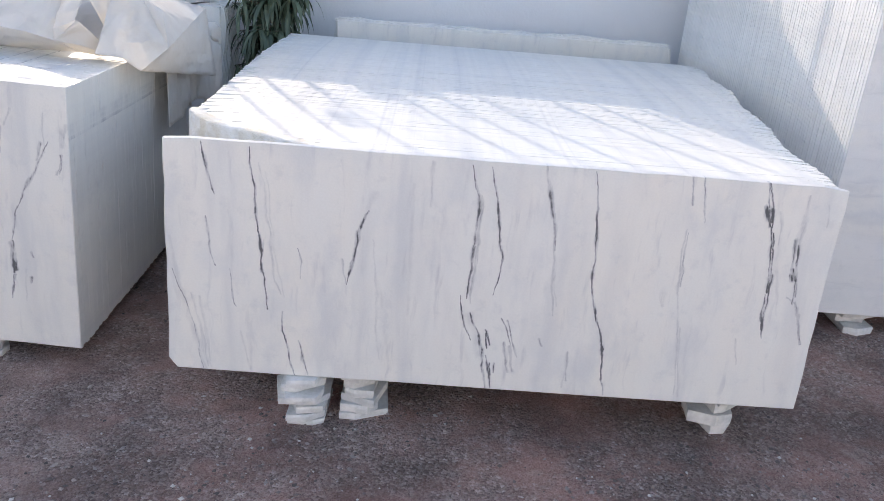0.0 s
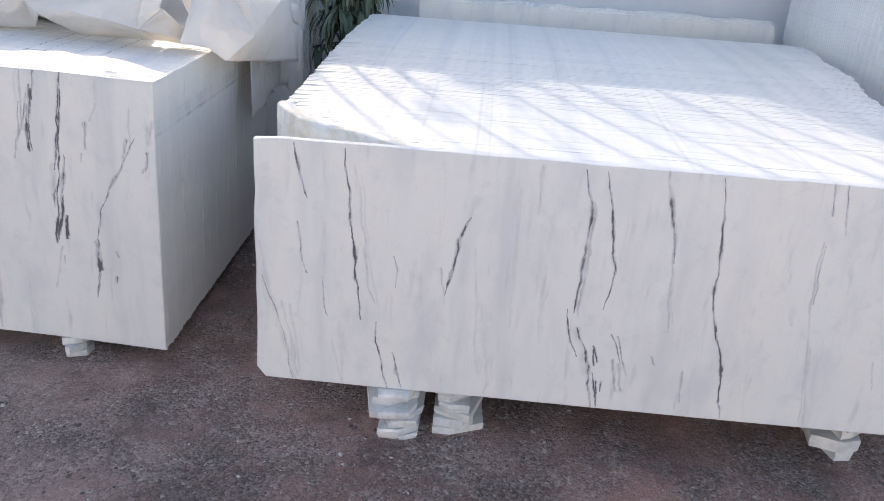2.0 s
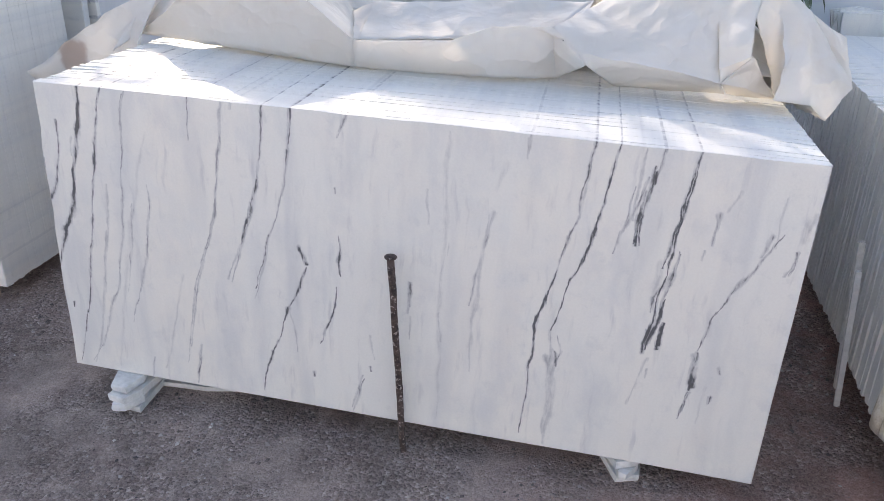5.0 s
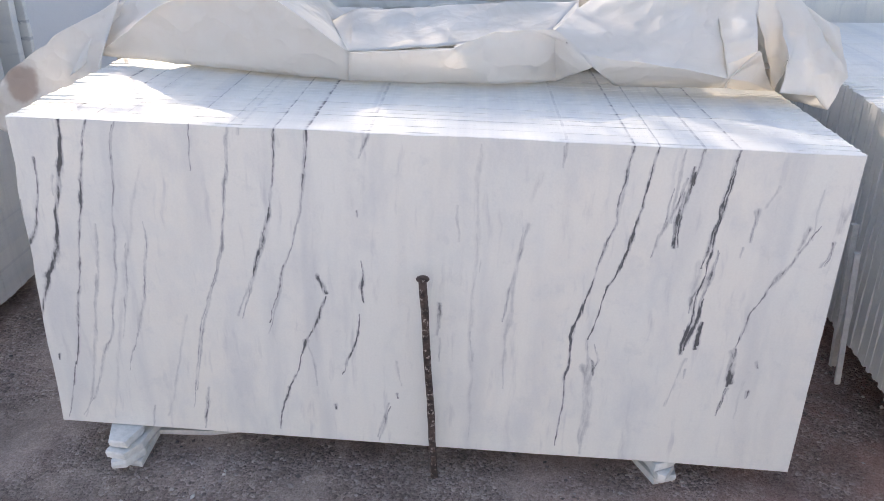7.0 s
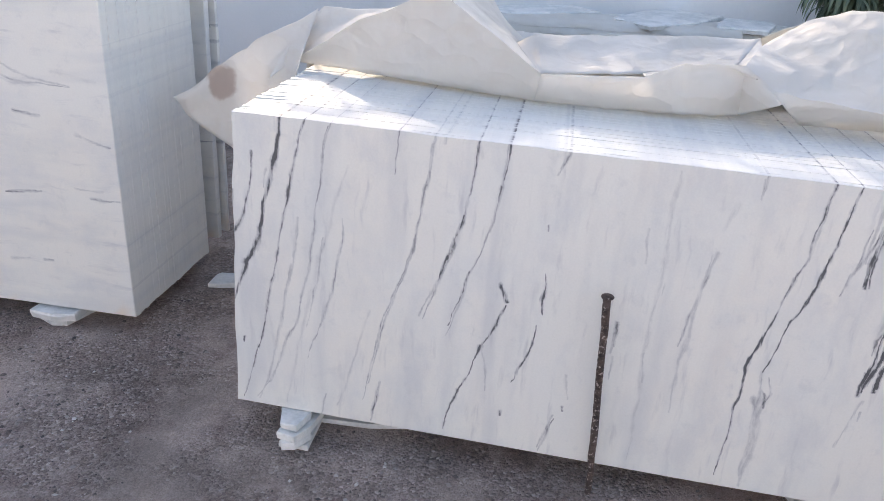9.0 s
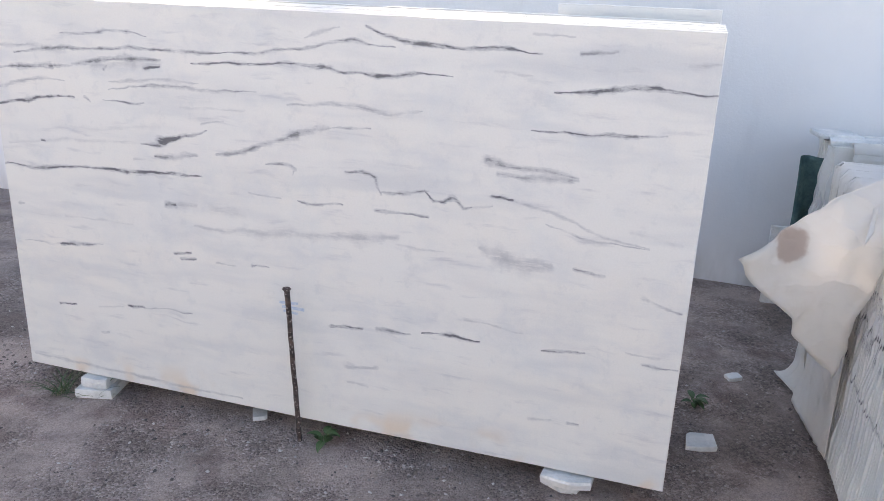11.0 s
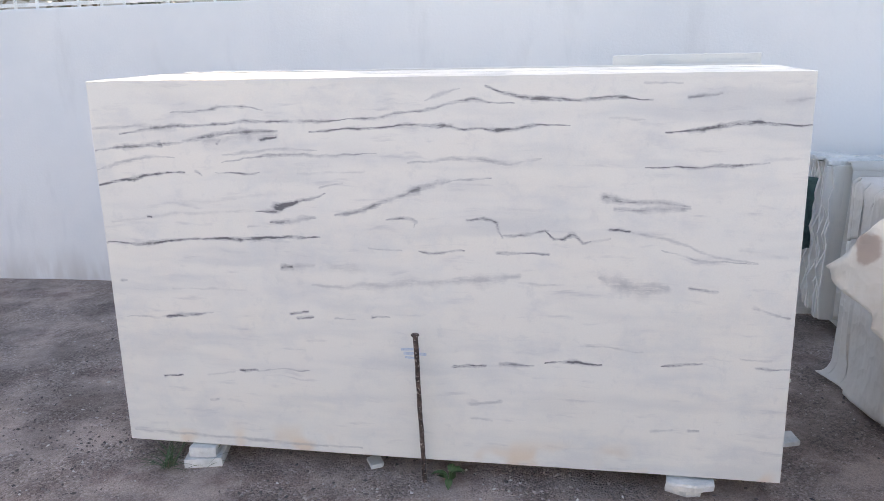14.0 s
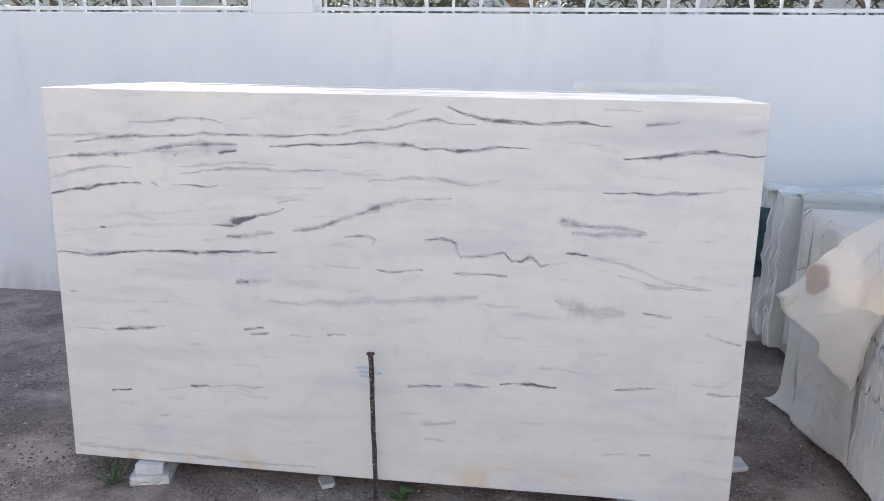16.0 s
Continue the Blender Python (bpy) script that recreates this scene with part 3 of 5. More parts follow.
def vein_group():
    """One stretch of a vein: the darker of what came before and a soft line from a point along a way."""
    g = bpy.data.node_groups.new("vein_stretch", "ShaderNodeTree")
    for name, kind in (("Before", "Float"), ("Place", "Vector"), ("From", "Vector"), ("Along", "Vector"), ("Inverse", "Float"), ("Wide", "Float"), ("Narrow", "Float"), ("Strength", "Float"), ("Swell", "Float"), ("Head", "Float"), ("Tail", "Float")):
        g.interface.new_socket(name, in_out="INPUT", socket_type="NodeSocket" + kind)
    g.interface.new_socket("After", in_out="OUTPUT", socket_type="NodeSocketFloat")
    given, result = g.nodes.new("NodeGroupInput"), g.nodes.new("NodeGroupOutput")
    ins = given.outputs

    def vec(op, *args):
        node = g.nodes.new("ShaderNodeVectorMath")
        node.operation = op
        for k, a in enumerate(args):
            if isinstance(a, bpy.types.NodeSocket):
                g.links.new(a, node.inputs[k])
            else:
                node.inputs[k].default_value = a
        return node

    shifted = vec("MULTIPLY_ADD", ins["Before"], (1e-7, 1e-7, 1e-7), ins["Place"]).outputs[0]
    pa = vec("SUBTRACT", shifted, ins["From"]).outputs[0]
    dot = vec("DOT_PRODUCT", pa, ins["Along"]).outputs["Value"]
    part_way = g.nodes.new("ShaderNodeMath")
    part_way.operation, part_way.use_clamp = "MULTIPLY", True
    g.links.new(dot, part_way.inputs[0])
    g.links.new(ins["Inverse"], part_way.inputs[1])
    foot = vec("SCALE", ins["Along"])
    g.links.new(part_way.outputs[0], foot.inputs["Scale"])
    gap = vec("DISTANCE", pa, foot.outputs[0]).outputs["Value"]
    swollen = g.nodes.new("ShaderNodeMath")
    swollen.operation = "MULTIPLY"
    g.links.new(gap, swollen.inputs[0])
    g.links.new(ins["Swell"], swollen.inputs[1])
    taper = g.nodes.new("ShaderNodeMapRange")
    for key, a in (("Value", part_way.outputs[0]), ("To Min", ins["Head"]), ("To Max", ins["Tail"])):
        g.links.new(a, taper.inputs[key])
    narrowed = g.nodes.new("ShaderNodeMath")
    narrowed.operation = "DIVIDE"
    g.links.new(swollen.outputs[0], narrowed.inputs[0])
    g.links.new(taper.outputs[0], narrowed.inputs[1])
    away = narrowed.outputs[0]
    soft = g.nodes.new("ShaderNodeMapRange")
    soft.interpolation_type = "SMOOTHSTEP"
    for key, a in (("Value", away), ("From Min", ins["Wide"]), ("From Max", ins["Narrow"]), ("To Max", ins["Strength"])):
        g.links.new(a, soft.inputs[key])
    most = g.nodes.new("ShaderNodeMath")
    most.operation = "MAXIMUM"
    g.links.new(soft.outputs[0], most.inputs[0])
    g.links.new(ins["Before"], most.inputs[1])
    g.links.new(most.outputs[0], result.inputs[0])
    return g


VEIN = vein_group()


def plain_mix(name, a, b, scale, rough, bump_scale, depth, metallic=0.0, spots=None):
    n = Nodes(name)
    p = n.coord.outputs["Object"]
    big = n.noise(p, scale, 4.0, 0.6).outputs[0]
    small = n.noise(p, bump_scale, 3.0, 0.6).outputs[0]
    tone = n.mix(n.span(big, 0.35, 0.65), a, b)
    if spots:
        tone = n.mix(n.span(n.noise(p, spots[1], 3.0, 0.65).outputs[0], spots[2], spots[2] + 0.08), tone, spots[0])
    tone = n.mix(0.18, tone, n.ramp(small, (0.3, (0.02, 0.02, 0.02)), (0.7, (1, 1, 1))), "OVERLAY")
    return n.finish(tone, rough, small, depth, metallic)


def ground_material():
    n = Nodes("gravelly_earth")
    p = n.coord.outputs["Object"]
    wide = n.noise(p, 0.9, 4.0, 0.6).outputs[0]
    damp = n.noise(p, 2.3, 5.0, 0.65).outputs[0]
    worn = n.noise(p, 4.2, 5.0, 0.7).outputs[0]
    wobble = n.vec("ADD", p, n.vec("MULTIPLY", n.noise(p, 60.0, 2.0).outputs["Color"], (0.012, 0.012, 0.012)).outputs[0]).outputs[0]
    grit = n.add("ShaderNodeTexVoronoi", {"Vector": wobble, "Scale": 105.0, "Randomness": 1.0})
    grit2 = n.add("ShaderNodeTexVoronoi", {"Vector": wobble, "Scale": 230.0, "Randomness": 1.0})
    fine = n.noise(p, 420.0, 2.0).outputs[0]
    along = n.add("ShaderNodeSeparateXYZ", {0: p}).outputs[0]
    grey = n.span(n.math("ADD", along, n.math("MULTIPLY", wide, 2.4)), 0.8, -1.4)
    earth = n.mix(n.span(wide, 0.35, 0.65), (0.38, 0.188, 0.152), (0.29, 0.142, 0.119))
    tone = n.mix(grey, earth, (0.46, 0.370, 0.330))
    tone = n.mix(n.math("MULTIPLY", n.span(damp, 0.48, 0.64), 0.80), tone, (0.135, 0.070, 0.062))
    tone = n.mix(n.math("MULTIPLY", n.span(worn, 0.56, 0.70), 0.55), tone, (0.56, 0.43, 0.37))
    # gravel gathers in drifts and leaves bare earth between
    drift = n.span(n.noise(p, 3.1, 5.0, 0.7).outputs[0], 0.38, 0.60, 0.15, 0.82)
    speck = n.ramp(grit.outputs["Color"], (0.0, (0.05, 0.038, 0.036)), (0.45, (0.23, 0.175, 0.155)), (0.82, (0.44, 0.37, 0.34)), (1.0, (0.74, 0.69, 0.65)))
    tone = n.mix(drift, tone, speck)
    speck2 = n.ramp(grit2.outputs["Color"], (0.15, (0.07, 0.050, 0.046)), (0.8, (0.50, 0.40, 0.36)))
    tone = n.mix(0.28, tone, speck2)
    patchy = n.span(n.noise(p, 1.9, 6.0, 0.68).outputs[0], 0.40, 0.64, 1.34, 0.76)
    tone = n.mix(1.0, tone, n.add("ShaderNodeCombineColor", {0: patchy, 1: patchy, 2: patchy}).outputs[0], "MULTIPLY")
    stones = n.math("MULTIPLY", n.math("MULTIPLY", grit.outputs["Distance"], -0.8), drift)
    h = n.math("ADD", n.math("ADD", stones, n.math("MULTIPLY", worn, 1.6)), n.math("MULTIPLY", fine, 0.35))
    return n.finish(tone, 0.92, h, 0.020)


def wall_material():
    n = Nodes("white_painted_plaster")
    p = n.coord.outputs["Object"]
    tall = n.vec("MULTIPLY", p, (1.0, 1.0, 0.25)).outputs[0]
    wash = n.noise(p, 0.8, 4.0, 0.6).outputs[0]
    runs = n.noise(tall, 4.0, 4.0, 0.6).outputs[0]
    z = n.add("ShaderNodeSeparateXYZ", {0: p}).outputs[2]
    tone = n.mix(n.span(wash, 0.35, 0.7), (0.80, 0.80, 0.81), (0.72, 0.735, 0.76))
    tone = n.mix(n.math("MULTIPLY", n.span(runs, 0.55, 0.75), 0.25), tone, (0.55, 0.56, 0.58))
    splash = n.math("MULTIPLY", n.span(z, 0.35, 0.0), n.span(runs, 0.35, 0.6))
    tone = n.mix(n.math("MULTIPLY", splash, 0.5), tone, (0.42, 0.37, 0.34))
    return n.finish(tone, 0.75, n.noise(p, 70.0, 3.0).outputs[0], 0.002)


def canvas_material():
    n = Nodes("weathered_canvas")
    p = n.coord.outputs["Object"]
    big = n.noise(p, 3.2, 4.0, 0.6).outputs[0]
    stain = n.noise(p, 5.0, 5.0, 0.65).outputs[0]
    weave = n.math("MULTIPLY", n.noise(p, 420.0, 2.0).outputs[0], 0.35)
    tone = n.mix(n.span(big, 0.35, 0.65), (0.87, 0.86, 0.84), (0.80, 0.775, 0.74))
    tone = n.mix(n.math("MULTIPLY", n.span(stain, 0.55, 0.72), 0.35), tone, (0.66, 0.60, 0.52))
    # one rust-brown patch on the flap
    spot = n.vec("DISTANCE", n.vec("MULTIPLY", n.vec("ADD", p, n.vec("MULTIPLY", n.noise(p, 14.0).outputs["Color"], (0.07, 0.07, 0.07)).outputs[0]).outputs[0], (1.0, 1.0, 1.0)).outputs[0], FLAP_SPOT).outputs["Value"]
    tone = n.mix(n.math("MULTIPLY", n.span(spot, 0.085, 0.068), 0.75), tone, (0.36, 0.23, 0.18))
    n.bsdf.inputs["Sheen Weight"].default_value = 0.15
    bent = n.vec("ADD", p, n.vec("MULTIPLY", n.noise(p, 5.0, 3.0).outputs["Color"], (0.16, 0.16, 0.16)).outputs[0]).outputs[0]
    facets = n.add("ShaderNodeTexVoronoi", {"Vector": n.vec("MULTIPLY", bent, (1.0, 1.0, 1.7)).outputs[0], "Scale": 7.5}).outputs["Distance"]
    small = n.add("ShaderNodeTexVoronoi", {"Vector": bent, "Scale": 19.0}).outputs["Distance"]
    creases = n.math("ADD", n.math("MULTIPLY", facets, 1.0), n.math("MULTIPLY", small, 0.28))
    height = n.math("ADD", creases, n.math("MULTIPLY", n.math("ADD", weave, n.noise(p, 40.0, 3.0).outputs[0]), 0.035))
    mat = n.finish(tone, 0.85, height, 0.018)
    # thin cloth lets some sun through
    out = n.tree.nodes["Material Output"]
    thin = n.add("ShaderNodeBsdfTranslucent", {"Color": (0.91, 0.86, 0.78, 1.0)})
    both = n.add("ShaderNodeMixShader", {0: 0.40, 1: n.bsdf.outputs[0], 2: thin.outputs[0]})
    n.tree.links.new(both.outputs[0], out.inputs["Surface"])
    return mat


def leaf_material(name, a, b):
    n = Nodes(name)
    info = n.add("ShaderNodeNewGeometry")
    tone = n.mix(info.outputs["Random Per Island"], a, b)
    tone = n.mix(n.span(n.noise(n.coord.outputs["Object"], 25.0).outputs[0], 0.5, 0.75, 0.0, 0.4), tone, (0.16, 0.15, 0.06))
    return n.finish(tone, 0.5)


FLAP_SPOT = (-3.485, 3.275, 0.985)
M_FRONT = marble("marble_upright_grey_veins", FRONT_SLAB_VEINS, (3.0, 0, 0.45), (0.010, 0, 0), streak=0.8)
M_COVERED = marble("marble_slanting_dark_veins", COVERED_STACK_VEINS, (3.2, 0, 0.5), (0.012, 0, 0), streak=0.9)
M_TALL = marble("marble_level_grey_veins", TALL_STACK_VEINS, (0.45, 0, 3.0), (0, 0, 0.011), (0.80, 0.785, 0.745), 0.95, 0.8, (0.075, 0.075, 0.09), 1.55)
M_PILE = marble("marble_sawn_pile", [], (3.0, 1.0, 0.4), (0.01, 0, 0), streak=0.7)
M_BROAD = marble("marble_level_soft_bands", [], (0.35, 0.0, 3.2), (0, 0, 0.01), (0.78, 0.78, 0.775), 0.5)
M_CHIP = plain_mix("marble_broken", (0.78, 0.77, 0.75), (0.62, 0.63, 0.62), 9.0, 0.6, 60.0, 0.003)
M_CRUST = plain_mix("marble_raw_crust", (0.82, 0.80, 0.75), (0.74, 0.68, 0.57), 9.0, 0.85, 38.0, 0.008)
M_GROUND = ground_material()
M_WALL = wall_material()
M_CANVAS = canvas_material()
M_RUST = plain_mix("rusty_iron", (0.05, 0.037, 0.034), (0.12, 0.085, 0.075), 30.0, 0.75, 120.0, 0.002, 0.35, ((0.42, 0.36, 0.34), 90.0, 0.56))
M_FENCE = plain_mix("white_enamel_iron", (0.74, 0.74, 0.74), (0.62, 0.62, 0.61), 8.0, 0.45, 90.0, 0.001, 0.0, ((0.30, 0.17, 0.10), 30.0, 0.70))
M_LEAF = leaf_material("dusty_leaf", (0.06, 0.095, 0.06), (0.13, 0.17, 0.11))
M_WEED = leaf_material("weed_leaf", (0.05, 0.10, 0.035), (0.10, 0.15, 0.06))
M_SCRUB = leaf_material("dry_scrub", (0.30, 0.28, 0.22), (0.42, 0.38, 0.31))
M_BARK = plain_mix("bark", (0.12, 0.085, 0.06), (0.20, 0.16, 0.12), 12.0, 0.9, 50.0, 0.006)
M_GREEN = plain_mix("green_cloth", (0.045, 0.10, 0.10), (0.09, 0.16, 0.155), 9.0, 0.7, 60.0, 0.002)
M_STONE = plain_mix("grit_stone", (0.30, 0.27, 0.26), (0.16, 0.14, 0.135), 20.0, 0.9, 90.0, 0.002)
M_DRY = plain_mix("dry_ground", (0.52, 0.46, 0.40), (0.40, 0.35, 0.30), 0.6, 0.95, 20.0, 0.01)


# ---- mesh helpers ----
def mesh_ob(name, verts, faces, mat, parent=None, label="", smooth=False):
    me = bpy.data.meshes.new(name)
    me.from_pydata([tuple(v) for v in verts], [], faces)
    me.materials.append(mat)
    if smooth:
        me.shade_smooth()
    me.update()
    ob = new(name, me)
    if parent is not None:
        ob.parent = parent
    if label:
        ob["label"] = label
    return ob


def part(name, bm, mat, parent=None, label="", smooth=False):
    me = bpy.data.meshes.new(name)
    bm.normal_update()
    bm.to_mesh(me)
    bm.free()
    me.materials.append(mat)
    if smooth:
        me.shade_smooth()
    ob = new(name, me)
    if parent is not None:
        ob.parent = parent
    if label:
        ob["label"] = label
    return ob


def box(bm, lo, hi, bevel=0.0):
    c = [(a + b) / 2 for a, b in zip(lo, hi)]
    s = [max(b - a, 1e-4) for a, b in zip(lo, hi)]
    made = bmesh.ops.create_cube(bm, size=1.0, matrix=Matrix.Translation(c) @ Matrix.Diagonal((*s, 1)))["verts"]
    if bevel:
        edges = list({e for v in made for e in v.link_edges})
        bmesh.ops.bevel(bm, geom=edges, offset=bevel, segments=2, affect="EDGES", profile=0.6)
    return bm


def tube(bm, a, b, ra, rb=None, sides=8):
    a, b = Vector(a), Vector(b)
    way = b - a
    m = Matrix.Translation((a + b) / 2) @ way.to_track_quat("Z", "Y").to_matrix().to_4x4()
    bmesh.ops.create_cone(bm, cap_ends=True, segments=sides, radius1=ra, radius2=ra if rb is None else rb, depth=way.length, matrix=m)
    return bm


def outline(rng, x0, x1, h, n_top, n_side, ragged_l, ragged_r, ragged_t, ragged_b=0.002, lean_l=0.0, corner=0.02):
    """The outline of a sawn slab, anticlockwise from the lower left, with uneven edges."""
    pts = []
    for i in range(7):
        pts.append((x0 + (x1 - x0) * i / 6, rng.uniform(-1, 1) * ragged_b))
    for i in range(1, n_side):
        k = i / n_side
        pts.append((x1 + rng.uniform(-1, 1) * ragged_r, h * k))
    for i in range(n_top + 1):
        k = i / n_top
        drop = corner * rng.random() if i in (0, n_top) else 0.0
        pts.append((x1 + (x0 + lean_l - x1) * k, h - drop + rng.uniform(-1, 1) * ragged_t))
    for i in range(n_side - 1, 0, -1):
        k = i / n_side
        pts.append((x0 + lean_l * k + rng.uniform(-1, 1) * ragged_l, h * k))
    return pts


def slab_data(name, pts, thick, mat, chamfer=0.0):
    """A slab that fills the outline (x, z); its front face lies at y = 0 and its back at y = thick."""
    n = len(pts)
    verts, faces = [], []
    if chamfer:
        cx = sum(p[0] for p in pts) / n
        cz = sum(p[1] for p in pts) / n
        half_w = max(abs(p[0] - cx) for p in pts)
        half_h = max(abs(p[1] - cz) for p in pts)
        verts += [(cx + (x - cx) * (1 - chamfer / half_w), 0.0, cz + (z - cz) * (1 - chamfer / half_h)) for x, z in pts]
        verts += [(x, chamfer, z) for x, z in pts]
    else:
        verts += [(x, 0.0, z) for x, z in pts]
    verts += [(x, thick, z) for x, z in pts]
    rings = len(verts) // n
    faces.append(tuple(range(n)))
    for r in range(rings - 1):
        for i in range(n):
            j = (i + 1) % n
            faces.append((r * n + j, r * n + i, (r + 1) * n + i, (r + 1) * n + j))
    faces.append(tuple(reversed(range((rings - 1) * n, rings * n))))
    me = bpy.data.meshes.new(name)
    me.from_pydata(verts, [], faces)
    me.materials.append(mat)
    me.update()
    return me


def thing(name, m, label, category, group=""):
    ob = new(name)
    ob.empty_display_size = 0.1
    ob.matrix_world = m
    return tagged(ob, label, category, group)


def ground_height(x, y):
    rise = min(max((-2.6 - x) / 1.8, 0.0), 1.0)
    near = 1.0 if abs(x) < 14 and -8 < y < 14 else 0.0
    return 0.035 * rise * rise * (3 - 2 * rise) + near * 0.012 * noise.noise((x * 1.7, y * 1.7, 0.3))


# ---- ground, wall, far side ----
def build_ground():
    xs = [-900, -200, -60, -25] + [-14 + 0.16 * i for i in range(151)] + [16, 30, 80, 250, 900]
    ys = [-900, -200, -60, -20] + [-6 + 0.16 * i for i in range(80)] + [8, 11, 16, 30, 80, 250, 900]
    verts = [(x, y, ground_height(x, y)) for y in ys for x in xs]
    w = len(xs)
    faces = [(j * w + i, j * w + i + 1, (j + 1) * w + i + 1, (j + 1) * w + i) for j in range(len(ys) - 1) for i in range(w - 1)]
    ob = mesh_ob("ground", verts, faces, M_GROUND, smooth=True)
    tagged(ob, "reddish brown earth strewn with fine grey gravel", "ground", kind="structure")


WALL_Y, WALL_TOP = 5.45, 2.03


def build_wall():
    bm = box(bmesh.new(), (-26, WALL_Y, -0.1), (22, WALL_Y + 0.22, WALL_TOP), 0.012)
    ob = part("wall_north", bm, M_WALL)
    tagged(ob, "white painted plaster yard wall with faint stains", "wall", kind="structure")
    # Unseen wall, added behind the camera to bounce sunlight onto the slab fronts.
    bm = box(bmesh.new(), (-26, -5.6, -0.1), (22, -5.4, 3.2), 0.012)
    tagged(part("bounce_wall", bm, M_WALL), "unseen white plaster wall added to bounce sunlight onto the slab fronts", "wall", kind="structure")
    for x0, x1, top in PILLARS:
        bm = box(bmesh.new(), (x0, WALL_Y - 0.004, WALL_TOP - 0.01), (x1, WALL_Y + 0.224, top), 0.015)
        tagged(part("wall_pillar", bm, M_WALL), "white plastered pillar standing on the yard wall", "pillar", "pillars of the wall", "structure")


# The wide third one is unseen, added to shade the deep pile's right end.
PILLARS = [(-10.6, -10.2, 3.4), (-6.52, -6.10, 3.4), (-0.15, 0.45, 3.4), (4.6, 5.0, 3.4)]


def build_fence():
    """Iron panels between the pillars: rails, close posts and slanting braces."""
    y = WALL_Y + 0.09
    spans = [(-10.2, -6.52), (-6.10, -0.15), (0.45, 4.6)]
    for x0, x1 in spans:
        fence = thing("iron_fence", pose(x0, y, WALL_TOP), "white painted iron fence panel with slanting braces on the wall", "fence", "fence panels on the wall")
        long = x1 - x0
        for name, z in (("bottom_rail", 0.03), ("middle_rail", 0.60), ("top_rail", 1.20)):
            part(name, box(bmesh.new(), (0, -0.012, z - 0.012), (long, 0.012, z + 0.012), 0.003), M_FENCE, fence)
        x, k = 0.06, 0
        while x < long - 0.03:
            part("post", box(bmesh.new(), (x - 0.009, -0.009, 0.0), (x + 0.009, 0.009, 1.24), 0.002), M_FENCE, fence)
            step = (0.175, 0.175, 0.33)[k % 3]
            if k % 3 == 2 and x + step < long:
                mid = x + step / 2
                for foot in (x, x + step):
                    for low, high in ((0.04, 0.58), (0.62, 1.18)):
                        part("brace", tube(bmesh.new(), (foot, 0, low), (mid, 0, high), 0.007, sides=6), M_FENCE, fence)
            x += step
            k += 1


# ---- slab stacks ----
def build_front_slab():
    rng = random.Random(4)
    pts = outline(rng, -1.008, 1.010, 0.747, 26, 10, 0.003, 0.003, 0.0015, 0.002, 0.0, 0.012)
    pts[0] = (-0.985, 0.0)
    pts[-1] = (-1.012, 0.035)
    ob = new("marble_slab", slab_data("marble_slab", pts, 0.022, M_FRONT, 0.003))
    ob.matrix_world = pose(0.25, 2.25, 0.177, -2.3)
    tagged(ob, "polished white marble slab with dark upright veins leaning on a pile", "slab")


def build_deep_stack():
    """The deep pile behind the leaning slab: its first slabs step back at one end, where the raw crust of the block shows."""
    rng = random.Random(11)
    stack = thing("marble_slab_stack", pose(0.25, 2.315, 0.0), "deep pile of upright white marble slabs on broken chips", "slab stack", "slab stacks in the yard")
    y, i = 0.0, 0
    while y < 2.42:
        near = max(0.0, 0.42 - y)
        x0 = -1.035 + 0.52 * (near / 0.42) ** 1.7 - 0.012 * y + rng.uniform(-0.003, 0.003)
        x1 = 1.00 + 0.115 * y + rng.uniform(-0.005, 0.005) + 0.012 * math.sin(y * 9)
        top = 0.765 - 0.010 * math.sin(y * 3.0) + rng.uniform(-0.0006, 0.0006)
        pts = outline(rng, x0, x1, top, 22, 8, 0.003, 0.004, 0.0003, 0.006, 0.0, 0.008)
        thick = rng.choice((0.017, 0.018, 0.019))
        ob = new("slab", slab_data("slab", pts, thick, M_FRONT if y < 0.9 else M_PILE))
        ob.parent = stack
        ob.location = (0, y, 0.146)
        y += thick + rng.choice((0.0002, 0.0003, 0.0005))
        i += 1
    # raw curved crust that closes the stepped end
    verts, faces = [], []
    cols, rows = 48, 14
    for j in range(rows + 1):
        k = j / rows
        for c in range(cols + 1):
            yy = 0.43 * c / cols
            z = 0.146 + (0.7625 - 0.010 * math.sin(yy * 3.0)) * k
            near = 0.42 - min(yy, 0.42)
            x = -1.045 + 0.52 * (near / 0.42) ** 1.7
            bulge = 0.012 * noise.noise((yy * 12, z * 4, 1.0)) + 0.006 * noise.noise((yy * 37, z * 6, 4.0)) + 0.003 * noise.noise((yy * 140, z * 3, 8.0))
            verts.append((x + 0.012 + bulge, yy + 0.006 + bulge, z + 0.0035))
    w = cols + 1
    for j in range(rows):
        for c in range(cols):
            faces.append((j * w + c + 1, j * w + c, (j + 1) * w + c, (j + 1) * w + c + 1))
    ob = mesh_ob("crust", verts, faces, M_CRUST, stack, "rough yellowish raw block crust", True)
    solid = ob.modifiers.new("thickness", "SOLIDIFY")
    solid.thickness, solid.offset = 0.055, 0


